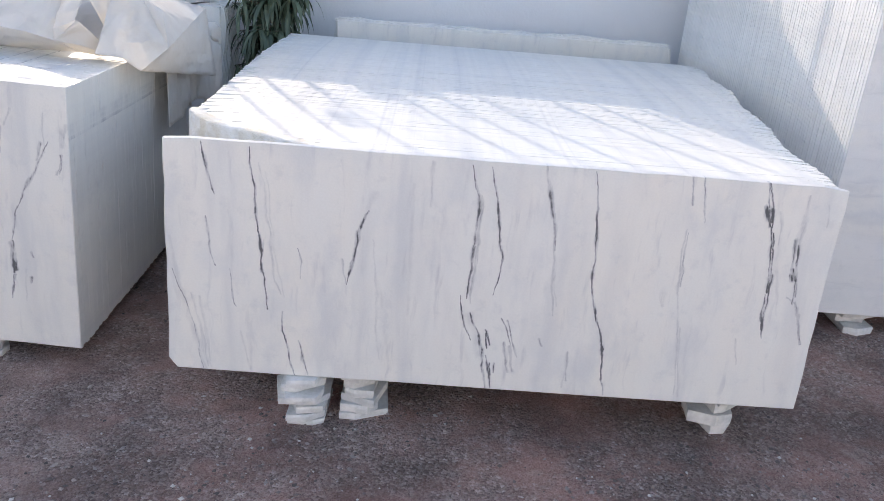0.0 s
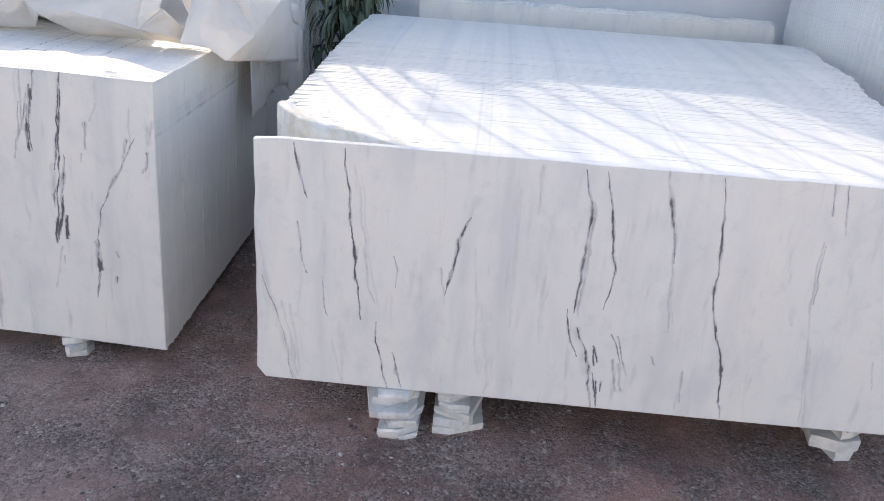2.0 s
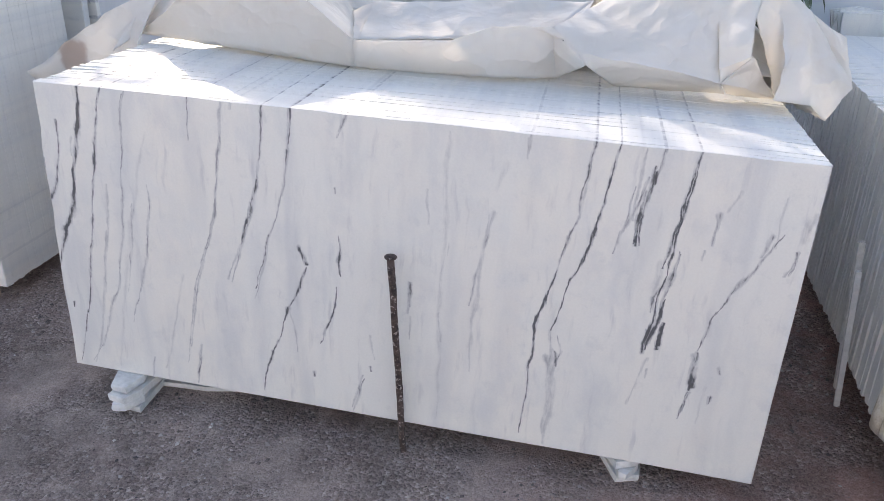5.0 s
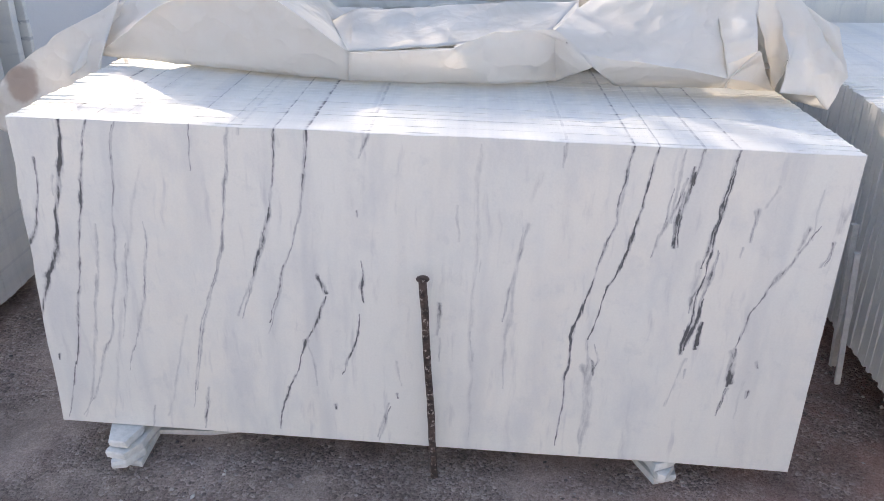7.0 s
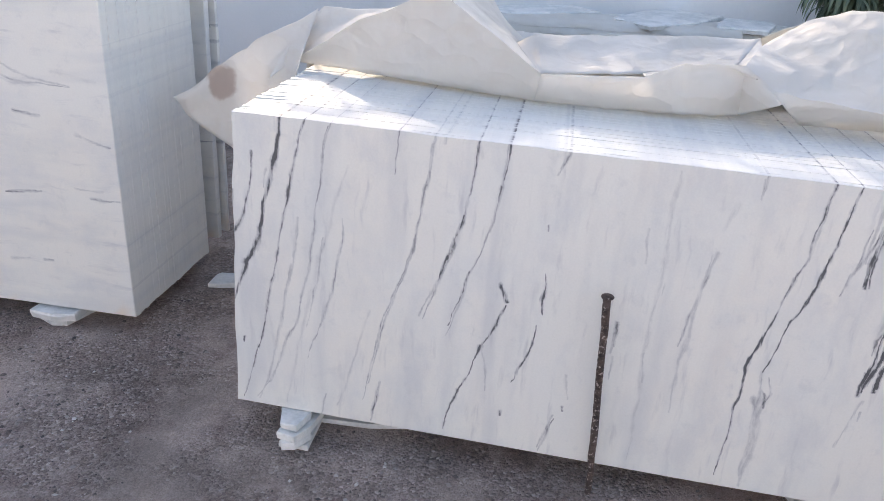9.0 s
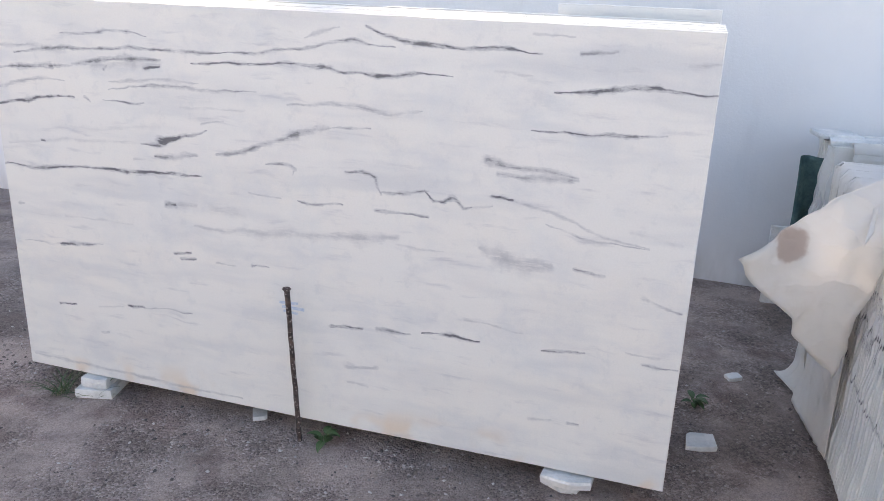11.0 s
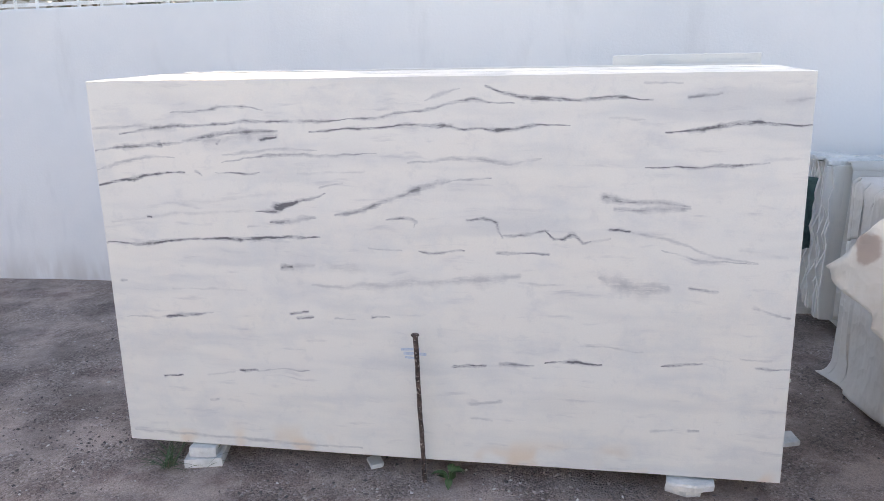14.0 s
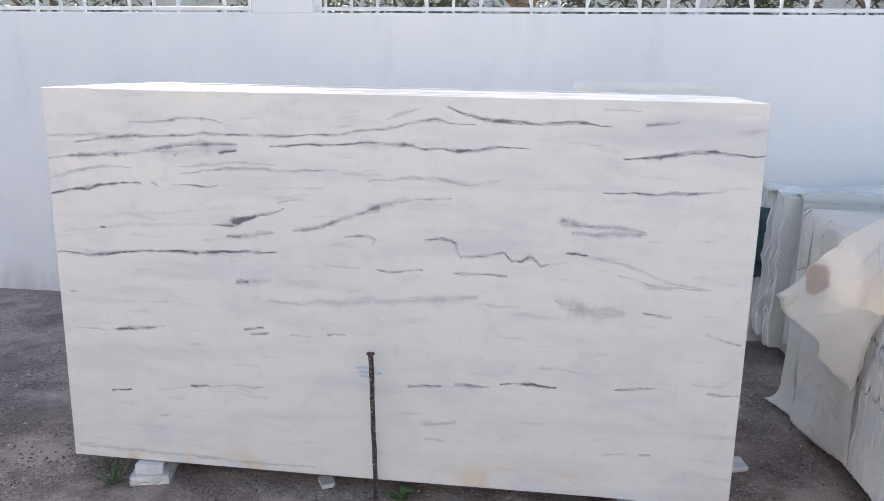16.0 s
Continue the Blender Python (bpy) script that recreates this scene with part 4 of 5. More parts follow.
def build_stack(origin, turns, width, height, count, thick, mat, seed, label, ragged=(0.008, 0.006, 0.003), lean_l=0.0, spread=0.006, kinds=6, drift=0.0, gaps=(0.0004, 0.0006, 0.0010)):
    """Upright slabs one behind the other; alike slabs share a mesh."""
    rng = random.Random(seed)
    stack = thing("marble_slab_stack", pose(*origin, *turns), label, "slab stack", "slab stacks in the yard")
    data = []
    for k in range(kinds):
        pts = outline(rng, -width / 2, width / 2, height, 20, 9, ragged[0], ragged[1], ragged[2], 0.004, lean_l, 0.008)
        data.append(slab_data("slab", pts, thick, mat))
    first = slab_data("slab", outline(rng, -width / 2, width / 2, height, 30, 14, ragged[0] * 0.5, ragged[1] * 0.4, 0.0015, 0.002, lean_l, 0.003), thick, mat, 0.003)
    y = 0.0
    for k in range(count):
        ob = new("slab", first if k == 0 else rng.choice(data))
        ob.parent = stack
        ob.location = (0 if k == 0 else rng.uniform(-spread, spread) + drift * y, y, 0 if k == 0 else rng.uniform(-0.0010, 0.0004))
        ob.rotation_euler = (0, 0, radians(0 if k == 0 else rng.uniform(-6, 6) * min(spread, 0.005)))
        y += thick + rng.choice(gaps)
    return stack


def chip_data(rng, w, d, t):
    """A broken piece of slab: an uneven polygon with a rough rim."""
    corners = [(-0.5, -0.5), (rng.uniform(-0.2, 0.3), -0.5 - rng.uniform(0, 0.1)), (0.5, -0.5 + rng.uniform(0, 0.25)), (0.5 + rng.uniform(-0.1, 0.06), 0.5), (rng.uniform(-0.3, 0.2), 0.5 + rng.uniform(0, 0.1)), (-0.5 + rng.uniform(-0.06, 0.15), 0.5 - rng.uniform(0, 0.2))]
    pts = [(w * x * rng.uniform(0.92, 1.06), d * y * rng.uniform(0.92, 1.06)) for x, y in corners]
    n = len(pts)
    low = [(x * rng.uniform(0.95, 1.0), y * rng.uniform(0.95, 1.0), 0.0) for x, y in pts]
    mid = [(x * 1.01, y * 1.01, t * rng.uniform(0.5, 0.8)) for x, y in pts]
    top = [(x * rng.uniform(0.97, 1.0), y * rng.uniform(0.97, 1.0), t) for x, y in pts]
    faces = [tuple(reversed(range(n))), tuple(range(2 * n, 3 * n))]
    for r in range(2):
        for i in range(n):
            j = (i + 1) % n
            faces.append((r * n + i, r * n + j, (r + 1) * n + j, (r + 1) * n + i))
    me = bpy.data.meshes.new("chip")
    me.from_pydata(low + mid + top, [], faces)
    me.materials.append(M_CHIP)
    me.update()
    return me


def chip_pile(x, y, top, w, d, pieces, seed, turn=0.0):
    """Broken slab pieces laid flat on one another as a support that reaches up to top."""
    rng = random.Random(seed)
    base = ground_height(x, y) - 0.004
    pile = thing("chip_pile", pose(x, y, base, 0, 0, turn), "small pile of broken white marble chips under a slab", "stone pile", "supports under the slabs")
    t = (top - base) / pieces
    for k in range(pieces):
        ob = new("chip", chip_data(rng, w * rng.uniform(0.62, 1.1), d * rng.uniform(0.75, 1.1), t * 0.93))
        ob.parent = pile
        ob.matrix_local = pose(rng.uniform(-0.018, 0.018), rng.uniform(-0.025, 0.012), k * t, rng.uniform(-1.5, 1.5), rng.uniform(-1.5, 1.5), rng.uniform(-14, 14))


def loose_chip(x, y, w, d, t, seed, turn=0.0, tip=0.0, label="broken flake of white marble lying on the earth"):
    ob = new("marble_flake", chip_data(random.Random(seed), w, d, t))
    ob.matrix_world = pose(x, y, ground_height(x, y) - 0.003, tip, 0, turn)
    tagged(ob, label, "stone flake", "loose marble flakes")


def build_stake(foot, head, radius, seed):
    """A rusty iron bar driven into the earth, with a beaten head."""
    foot, head = Vector(foot), Vector(head)
    rng = random.Random(seed)
    stake = thing("iron_stake", Matrix.Translation(foot), "rusty iron bar driven upright into the earth before a slab", "iron stake", "iron stakes")
    way = (head - foot).normalized()
    bm = bmesh.new()
    steps = 14
    ring = []
    for k in range(steps + 1):
        p = (head - foot) * (k / steps) + Vector((rng.uniform(-1, 1), rng.uniform(-0.5, 0.5), 0)) * 0.0012 - way * 0.06 * (k == 0)
        r = radius * rng.uniform(0.93, 1.06)
        ring.append([bm.verts.new(p + Vector((math.cos(a), math.sin(a), 0)) * r) for a in [2 * math.pi * i / 10 for i in range(10)]])
    for a, b in zip(ring, ring[1:]):
        for i in range(10):
            bm.faces.new((a[i], a[(i + 1) % 10], b[(i + 1) % 10], b[i]))
    bm.faces.new(ring[-1])
    part("bar", bm, M_RUST, stake, smooth=True)
    bm = bmesh.new()
    top = head - foot
    bmesh.ops.create_uvsphere(bm, u_segments=12, v_segments=6, radius=1.0, matrix=Matrix.Translation(top) @ Matrix.Diagonal((radius * 1.75, radius * 1.6, radius * 0.75, 1)))
    part("beaten_head", bm, M_RUST, stake, "flattened burred bar head", True)


build_ground()
build_wall()
build_fence()
build_front_slab()
build_deep_stack()
build_stack((-2.19, 2.523, 0.095), (-1.2, 1.3, -1.1), 2.08, 0.915, 76, 0.018, M_COVERED, 21,
            "pile of upright white marble slabs, dark slanting veins, half under canvas", (0.008, 0.0012, 0.0005), 0.012, 0.0009, 6, -0.045, (0.0002, 0.0003, 0.0006))
build_stack((-5.12, 2.955, 0.113), (0, 0.3, 0), 2.625, 1.5, 30, 0.02, M_TALL, 22,
            "pile of tall white marble slabs with level grey veins", (0.001, 0.001, 0.0008), 0.0, 0.0008, 6, 0.0, (0.0002, 0.0003, 0.0005))
build_stack((-5.13, 3.71, 0.113), (-1.0, 0.3, 0), 2.60, 1.5, 2, 0.02, M_TALL, 26,
            "two tall marble slabs standing loose behind a pile", (0.002, 0.002, 0.0012), 0.0, 0.004)
build_stack((-4.13, 3.79, 0.113), (-1.0, 0.3, 0), 0.62, 1.535, 1, 0.02, M_TALL, 27,
            "narrow marble slab standing a little higher behind a pile", (0.004, 0.004, 0.004), 0.0, 0.0)
build_stack((3.075, 3.18, 0.11), (0, 0, 0), 2.75, 1.62, 96, 0.02, M_BROAD, 23,
            "pile of tall pale marble slabs with soft level bands", (0.0004, 0.0004, 0.001), 0.0, 0.0005, 6, -0.09, (0.0001, 0.0002))
build_stack((-2.22, 4.86, 0.10), (0, 0, 0), 1.95, 0.90, 22, 0.02, M_PILE, 24,
            "lower pile of marble slabs against the yard wall", (0.03, 0.02, 0.003), 0.0, 0.02)
build_stack((0.42, 4.98, 0.10), (0, 0, 0), 2.0, 0.87, 9, 0.02, M_PILE, 25,
            "short row of broken marble slabs against the yard wall", (0.03, 0.03, 0.012), 0.0, 0.03)

# supports
chip_pile(-0.33, 2.33, 0.176, 0.17, 0.20, 7, 1, 10)
chip_pile(-0.15, 2.38, 0.176, 0.15, 0.18, 6, 2, -5)
chip_pile(1.06, 2.44, 0.176, 0.14, 0.20, 4, 3, 8)
chip_pile(-3.03, 2.58, 0.112, 0.13, 0.22, 4, 4, 4)
chip_pile(-1.52, 2.60, 0.078, 0.10, 0.16, 3, 5, 25)
chip_pile(-6.10, 3.02, 0.117, 0.16, 0.20, 2, 6, 12)
chip_pile(-4.13, 3.02, 0.102, 0.18, 0.22, 2, 7, -5)
chip_pile(1.98, 3.36, 0.108, 0.20, 0.24, 3, 8, 0)
for k, (sx, sy, st) in enumerate([(-0.3, 4.4, 0.144), (1.1, 4.4, 0.144), (-3.0, 3.8, 0.135), (-1.4, 3.8, 0.10), (-6.1, 3.4, 0.115), (-4.1, 3.4, 0.10), (3.9, 3.4, 0.108), (2.0, 4.3, 0.108), (3.9, 4.3, 0.108), (-3.0, 5.1, 0.098), (-1.5, 5.1, 0.098), (-0.4, 5.15, 0.098), (1.2, 5.15, 0.098)]):
    chip_pile(sx, sy, st, 0.18, 0.22, 2, 30 + k)
loose_chip(-3.69, 3.46, 0.12, 0.10, 0.022, 51, 15)
loose_chip(-2.86, 2.67, 0.26, 0.06, 0.02, 53, 5)
loose_chip(-5.38, 3.03, 0.06, 0.08, 0.02, 54, 30)
loose_chip(-3.55, 4.1, 0.07, 0.05, 0.02, 55, 30)
build_stake((-2.132, 2.500, 0.0), (-2.156, 2.473, 0.658), 0.0102, 1)
build_stake((-5.15, 2.925, 0.035), (-5.155, 2.87, 0.672), 0.0095, 2)


# ---- canvas covers ----
def crumple(x, y, scale, seed):
    """Sharp-crested creases: folded noise at two sizes."""
    a = 1 - abs(noise.noise((x * scale + seed, y * scale * 1.3, seed * 0.7))) * 2.2
    b = 1 - abs(noise.noise((x * scale * 2.6, y * scale * 2.2 + seed, 3.1))) * 2.0
    return 0.65 * a + 0.35 * b


def ramp_up(value, a, b):
    k = min(max((value - a) / (b - a), 0.0), 1.0)
    return k * k * (3 - 2 * k)


def patch(name, cols, rows, place, cover, label=""):
    """A sheet over a grid of u (across) and w (down); place gives its points."""
    verts = [place(i / cols, j / rows) for j in range(rows + 1) for i in range(cols + 1)]
    n = cols + 1
    faces = [(j * n + i, j * n + i + 1, (j + 1) * n + i + 1, (j + 1) * n + i) for j in range(rows) for i in range(cols)]
    ob = mesh_ob(name, verts, faces, M_CANVAS, cover, label, True)
    solid = ob.modifiers.new("thickness", "SOLIDIFY")
    solid.thickness, solid.offset = 0.003, 0
    return ob


COVER_L, COVER_R, COVER_BACK = -3.255, -1.135, 4.30
# what lies hidden under the canvas: ridges from point to point with their heights
COVER_RIDGES = [((-3.10, 3.60), (-2.60, 3.66), 0.08, 0.10), ((-2.60, 3.66), (-2.30, 3.95), 0.10, 0.05), ((-1.50, 3.62), (-1.25, 3.62), 0.12, 0.15), ((-1.25, 3.62), (-1.20, 3.95), 0.15, 0.12), ((-2.1, 3.95), (-1.5, 3.9), 0.06, 0.10)]


def ridge_height(x, y):
    """Height of the hidden ridges over the slabs' edges, for arrays of places."""
    best = np.zeros_like(x)
    for (ax, ay), (bx, by), ha, hb in COVER_RIDGES:
        ex, ey = bx - ax, by - ay
        k = np.clip(((x - ax) * ex + (y - ay) * ey) / (ex * ex + ey * ey), 0, 1)
        gap = np.hypot(x - ax - k * ex, y - ay - k * ey)
        best = np.maximum(best, ha + (hb - ha) * k - 0.85 * gap)
    return best


def draped_sheet(nx, ny, steps):
    """A sheet with slack in both directions, laid over the pile and let fall."""
    rng = np.random.default_rng(3)
    reach_l, reach_r = 0.58, 0.28
    s = np.linspace(-reach_l, COVER_R - COVER_L + reach_r, nx)
    x = COVER_L + s
    front = 3.30 + np.where(x < -2.3, 0.17, 0.11) * (np.clip(x, COVER_L, COVER_R) + 2.3) ** 2 / 2.2
    v = np.linspace(0, 1, ny)
    X = np.repeat(x[:, None], ny, 1)
    Y = front[:, None] + v[None, :] * (COVER_BACK - front)[:, None]
    top = 1.012 - 0.0227 * (np.clip(X, COVER_L, COVER_R) + 2.19)
    wob = np.zeros_like(X)
    for k in range(14):
        a = rng.uniform(0, np.pi)
        f = rng.uniform(7, 24)
        wob += np.sin((X * np.cos(a) + Y * np.sin(a)) * f + rng.uniform(0, 6.28)) * 0.17 / np.sqrt(f)
    Z = top + 0.03 + ridge_height(X, Y) * 1.05 + np.abs(wob) * np.clip(v[None, :] * 8, 0, 1)
    P = np.stack([X, Y, Z], -1)
    dx = s[1] - s[0]
    rest_x = dx * 1.09
    slack = np.where((x > COVER_L) & (x < COVER_R), 1.13, 1.03)
    rest_y = ((COVER_BACK - front) / (ny - 1) * slack)[:, None, None]
    V = np.zeros_like(P)
    on_top = (x > COVER_L + 0.03) & (x < COVER_R - 0.02)
    pin_front = P[:, 0].copy()
    pin_front[:, 2] = top[:, 0] + 0.005

    def pull(a, b, rest, stiff):
        d = b - a
        n = np.linalg.norm(d, axis=-1, keepdims=True) + 1e-9
        move = d * (0.5 * stiff * (1 - rest / n))
        a += move
        b -= move

    diag = np.hypot(rest_x, rest_y)
    for step in range(steps):
        V *= 0.965
        V[..., 2] -= 9.81 / 60
        Q = P + V / 60
        for it in range(7):
            for o in (0, 1):
                m = (nx - o) // 2 * 2 + o
                pull(Q[o:m:2], Q[o + 1:m:2], rest_x, 0.9)
                m = (ny - o) // 2 * 2 + o
                pull(Q[:, o:m:2], Q[:, o + 1:m:2], rest_y, 0.9)
            for o in (0, 1):
                m = (nx - o) // 2 * 2 + o
                pull(Q[o:m:2, :-1], Q[o + 1:m:2, 1:], diag[o:m:2], 0.35)
                pull(Q[o:m:2, 1:], Q[o + 1:m:2, :-1], diag[o:m:2], 0.35)
            for gap, stiff in ((3, 0.25), (6, 0.09)):
                for o in range(gap):
                    a, b = Q[o:-gap:2 * gap], Q[o + gap::2 * gap]
                    k = min(len(a), len(b))
                    pull(a[:k], b[:k], rest_x * gap, stiff)
                    a, b = Q[:, o:-gap:2 * gap], Q[:, o + gap::2 * gap]
                    k = min(a.shape[1], b.shape[1])
                    pull(a[:, :k], b[:, :k], rest_y * gap, stiff)
            # the pile and what lies on it
            px, py, pz = Q[..., 0], Q[..., 1], Q[..., 2]
            over = (px > COVER_L - 0.012) & (px < COVER_R + 0.05) & (py > 2.6) & (py < 4.25)
            floor_z = 1.017 - 0.0227 * (px + 2.19) + ridge_height(px, py)
            deep = over & (pz < floor_z)
            side = np.minimum(px - (COVER_L - 0.012), (COVER_R + 0.05) - px)
            out = deep & (side < 0.05) & (floor_z - pz > side)
            px[:] = np.where(out & (px < -2.2), COVER_L - 0.012, np.where(out, COVER_R + 0.05, px))
            pz[:] = np.where(deep & ~out, floor_z, pz)
            grip = np.where(deep & ~out, 0.30, 0.0)
            px += (P[..., 0] - px) * grip
            py += (P[..., 1] - py) * grip
            pz[:] = np.maximum(pz, 0.05)
            Q[on_top, 0] = pin_front[on_top]
        V = (Q - P) * 60
        speed = np.linalg.norm(V, axis=-1, keepdims=True)
        V *= np.minimum(1, 4.0 / (speed + 1e-9))
        P = Q
    return P


def build_cover():
    cover = thing("canvas_cover", Matrix.Identity(4), "crumpled off-white canvas sheet thrown over a marble pile", "canvas cover")
    nx, ny = 198, 78
    P = draped_sheet(nx, ny, 55)
    cuts = [0, int(0.58 / 2.98 * nx), int((0.58 + 2.12) / 2.98 * nx), nx - 1]
    for name, i0, i1, label in (("hanging_flap", cuts[0], cuts[1], "long stained flap hanging down one end"), ("top_sheet", cuts[1], cuts[2], ""), ("hanging_side", cuts[2], cuts[3], "bunched edge hanging over the other end")):
        pick = P[i0:i1 + 1].reshape(-1, 3)
        rows = i1 - i0
        faces = [(i * ny + j, (i + 1) * ny + j, (i + 1) * ny + j + 1, i * ny + j + 1) for i in range(rows) for j in range(ny - 1)]
        ob = mesh_ob(name, pick.tolist(), faces, M_CANVAS, cover, label, True)
        solid = ob.modifiers.new("thickness", "SOLIDIFY")
        solid.thickness, solid.offset = 0.003, 0

    def fold(u, w):
        peak, tip, low, root = Vector((-3.21, 3.34, 1.20)), Vector((-3.66, 3.13, 0.90)), Vector((-3.275, 3.30, 0.46)), Vector((-3.22, 3.13, 1.025))
        p = peak.lerp(tip, u).lerp(root.lerp(low, u), w)
        belly = math.sin(math.pi * u) * math.sin(math.pi * w)
        crease = (0.034 * abs(math.sin(w * 7 + u * 3)) + 0.042 * noise.noise((u * 3.1, w * 3.7, 2.0)) + 0.012 * noise.noise((u * 9, w * 8, 5.0))) * ramp_up(u, 0.0, 0.3)
        return (p.x - 0.05 * belly - crease, p.y - 0.03 * belly, p.z + 0.03 * belly + 0.012 * noise.noise((u * 5, w * 5, 9.0)) * u)

    patch("folded_corner", 28, 24, fold, cover, "stiff corner with a rust-brown patch")

    corners = {**LEFT_FOLDS, **RIGHT_FOLDS}
    for k in ("fold_left", "fold_mid", "fold_far", "wing_back", "back_peak", "strip_peak"):
        x, y, z = corners[k]
        corners[k + "_behind"] = (x + 0.03, min(y + 0.30, 4.0), 1.06)
    x, y, z = corners["lobe_shoulder"]
    corners["lobe_behind"] = (x - 0.04, 3.86, 1.10)
    corners["lobe_behind_low"] = (x + 0.01, 3.84, 0.80)
    corners["lobe_behind_top"] = (x - 0.30, 3.80, 1.18)
    folded("tent_fold", TENT, corners, cover, 1, "stiff pointed fold standing at one end")
    folded("rolled_edge", ROLL, corners, cover, 2, "rolled front edge with a bulge")
    folded("back_fold", BACK, corners, cover, 3, "folded layer lying behind the roll")
    folded("raised_fold", RAISED, corners, cover, 4, "raised stiff folds lit through by the sun")
    folded("hanging_lobe", LOBE, corners, cover, 5, "bulging stiff fold over the end")


# corners of the stiff folds on the front of the canvas
LEFT_FOLDS = {
    "foot_left": (-3.269, 3.237, 1.034),
    "foot_mid": (-2.823, 3.125, 1.024),
    "foot_right": (-2.422, 3.036, 1.015),
    "band_top": (-2.405, 2.980, 1.108),
    "apex": (-2.740, 3.090, 1.313),
    "edge_left": (-3.013, 3.120, 1.195),
    "strip_low": (-3.319, 3.130, 0.990),
    "strip_peak": (-3.215, 3.420, 1.198),
    "strip_edge": (-3.280, 3.280, 1.122),
    "strip_right": (-3.025, 3.400, 1.189),
    "back_peak": (-2.661, 3.550, 1.295),
    "back_low": (-2.519, 3.340, 1.130),
    "roll_low": (-2.207, 3.040, 1.010),
    "roll_top": (-2.107, 2.990, 1.122),
    "fold_left": (-2.454, 3.380, 1.156),
    "fold_mid": (-2.137, 3.420, 1.171),
    "fold_low": (-2.105, 3.120, 1.105),
    "fold_start": (-2.403, 3.020, 1.101),
}
RIGHT_FOLDS = {
    "roll_mid": (-1.978, 3.053, 1.005),
    "roll_end": (-1.807, 3.123, 1.001),
    "roll_tip": (-1.715, 2.990, 1.073),
    "crest_left": (-1.993, 3.040, 1.158),
    "crest_right": (-1.823, 3.060, 1.162),
    "crest_end": (-1.746, 3.020, 1.102),
    "fold_far": (-1.724, 3.440, 1.185),
    "fold_deep": (-1.820, 3.200, 1.137),
    "hem_left": (-1.633, 3.091, 0.997),
    "hem_right": (-1.315, 3.102, 0.990),
    "hem_end": (-1.171, 3.099, 0.987),
    "hem_top": (-1.453, 2.975, 1.073),
    "hem_corner": (-1.347, 2.955, 1.055),
    "wing_left": (-1.731, 3.360, 1.174),
    "wing_low": (-1.589, 3.160, 1.149),
    "wing_top": (-1.492, 3.340, 1.302),
    "wing_back": (-1.582, 3.460, 1.251),
    "face_mid": (-1.435, 3.120, 1.188),
    "face_top": (-1.395, 3.280, 1.311),
    "pane_left": (-1.361, 3.100, 1.198),
    "pane_top": (-1.274, 3.220, 1.318),
    "pane_low": (-1.354, 2.970, 1.091),
    "pane_right": (-1.268, 3.060, 1.221),
    "pane_foot": (-1.275, 2.980, 1.124),
    "tuck_top": (-1.235, 3.180, 1.304),
    "lobe_top": (-1.196, 3.200, 1.283),
    "lobe_fold": (-1.184, 2.985, 1.105),
    "lobe_low": (-1.207, 2.950, 1.019),
    "lobe_tip": (-1.056, 2.980, 0.965),
    "lobe_out": (-0.984, 3.070, 1.037),
    "lobe_shoulder": (-1.018, 3.130, 1.160),
    "lobe_rise": (-1.109, 3.160, 1.227),
    "lobe_hem": (-1.108, 2.950, 1.012),
}
# the panels between them: four corners and how far each bellies out
TENT = (("foot_left", "foot_mid", "apex", "edge_left", 0.015), ("foot_mid", "foot_right", "band_top", "apex", 0.012), ("apex", "band_top", "back_low", "back_peak", -0.012),
        ("strip_low", "foot_left", "strip_peak", "strip_edge", 0.02), ("foot_left", "edge_left", "strip_right", "strip_peak", -0.03), ("edge_left", "apex", "back_peak", "strip_right", -0.02),
        ("strip_peak", "strip_right", "back_peak", "back_peak_behind", 0.0), ("back_low", "back_peak", "back_peak_behind", "fold_left_behind", 0.0))
ROLL = (("foot_right", "roll_low", "roll_top", "band_top", 0.012), ("roll_low", "roll_mid", "crest_left", "roll_top", 0.035), ("roll_mid", "roll_end", "crest_right", "crest_left", 0.035),
        ("roll_end", "roll_tip", "crest_end", "crest_right", 0.02), ("roll_top", "crest_left", "fold_deep", "fold_low", -0.015), ("crest_left", "crest_right", "crest_end", "fold_deep", 0.01))
BACK = (("fold_start", "fold_low", "fold_mid", "fold_left", -0.045), ("fold_low", "fold_deep", "fold_far", "fold_mid", -0.045), ("band_top", "fold_start", "fold_left", "back_low", -0.02),
        ("fold_left", "fold_mid", "fold_mid_behind", "fold_left_behind", 0.01), ("fold_mid", "fold_far", "fold_far_behind", "fold_mid_behind", 0.01))
RAISED = (("roll_tip", "hem_left", "hem_top", "crest_end", 0.008), ("hem_left", "hem_right", "hem_corner", "hem_top", 0.008), ("crest_end", "hem_top", "face_mid", "wing_low", -0.02),
          ("hem_top", "hem_corner", "pane_left", "face_mid", 0.012), ("wing_low", "face_mid", "face_top", "wing_top", 0.015), ("face_mid", "pane_left", "pane_top", "face_top", 0.01),
          ("wing_left", "wing_low", "wing_top", "wing_back", 0.03), ("crest_right", "crest_end", "wing_low", "wing_left", 0.015), ("fold_deep", "crest_right", "wing_left", "fold_far", -0.01),
          ("hem_corner", "hem_end", "pane_foot", "pane_low", 0.01), ("pane_low", "pane_foot", "pane_right", "pane_left", 0.025), ("pane_left", "pane_right", "tuck_top", "pane_top", 0.02),
          ("fold_far", "wing_back", "wing_back_behind", "fold_far_behind", 0.0))
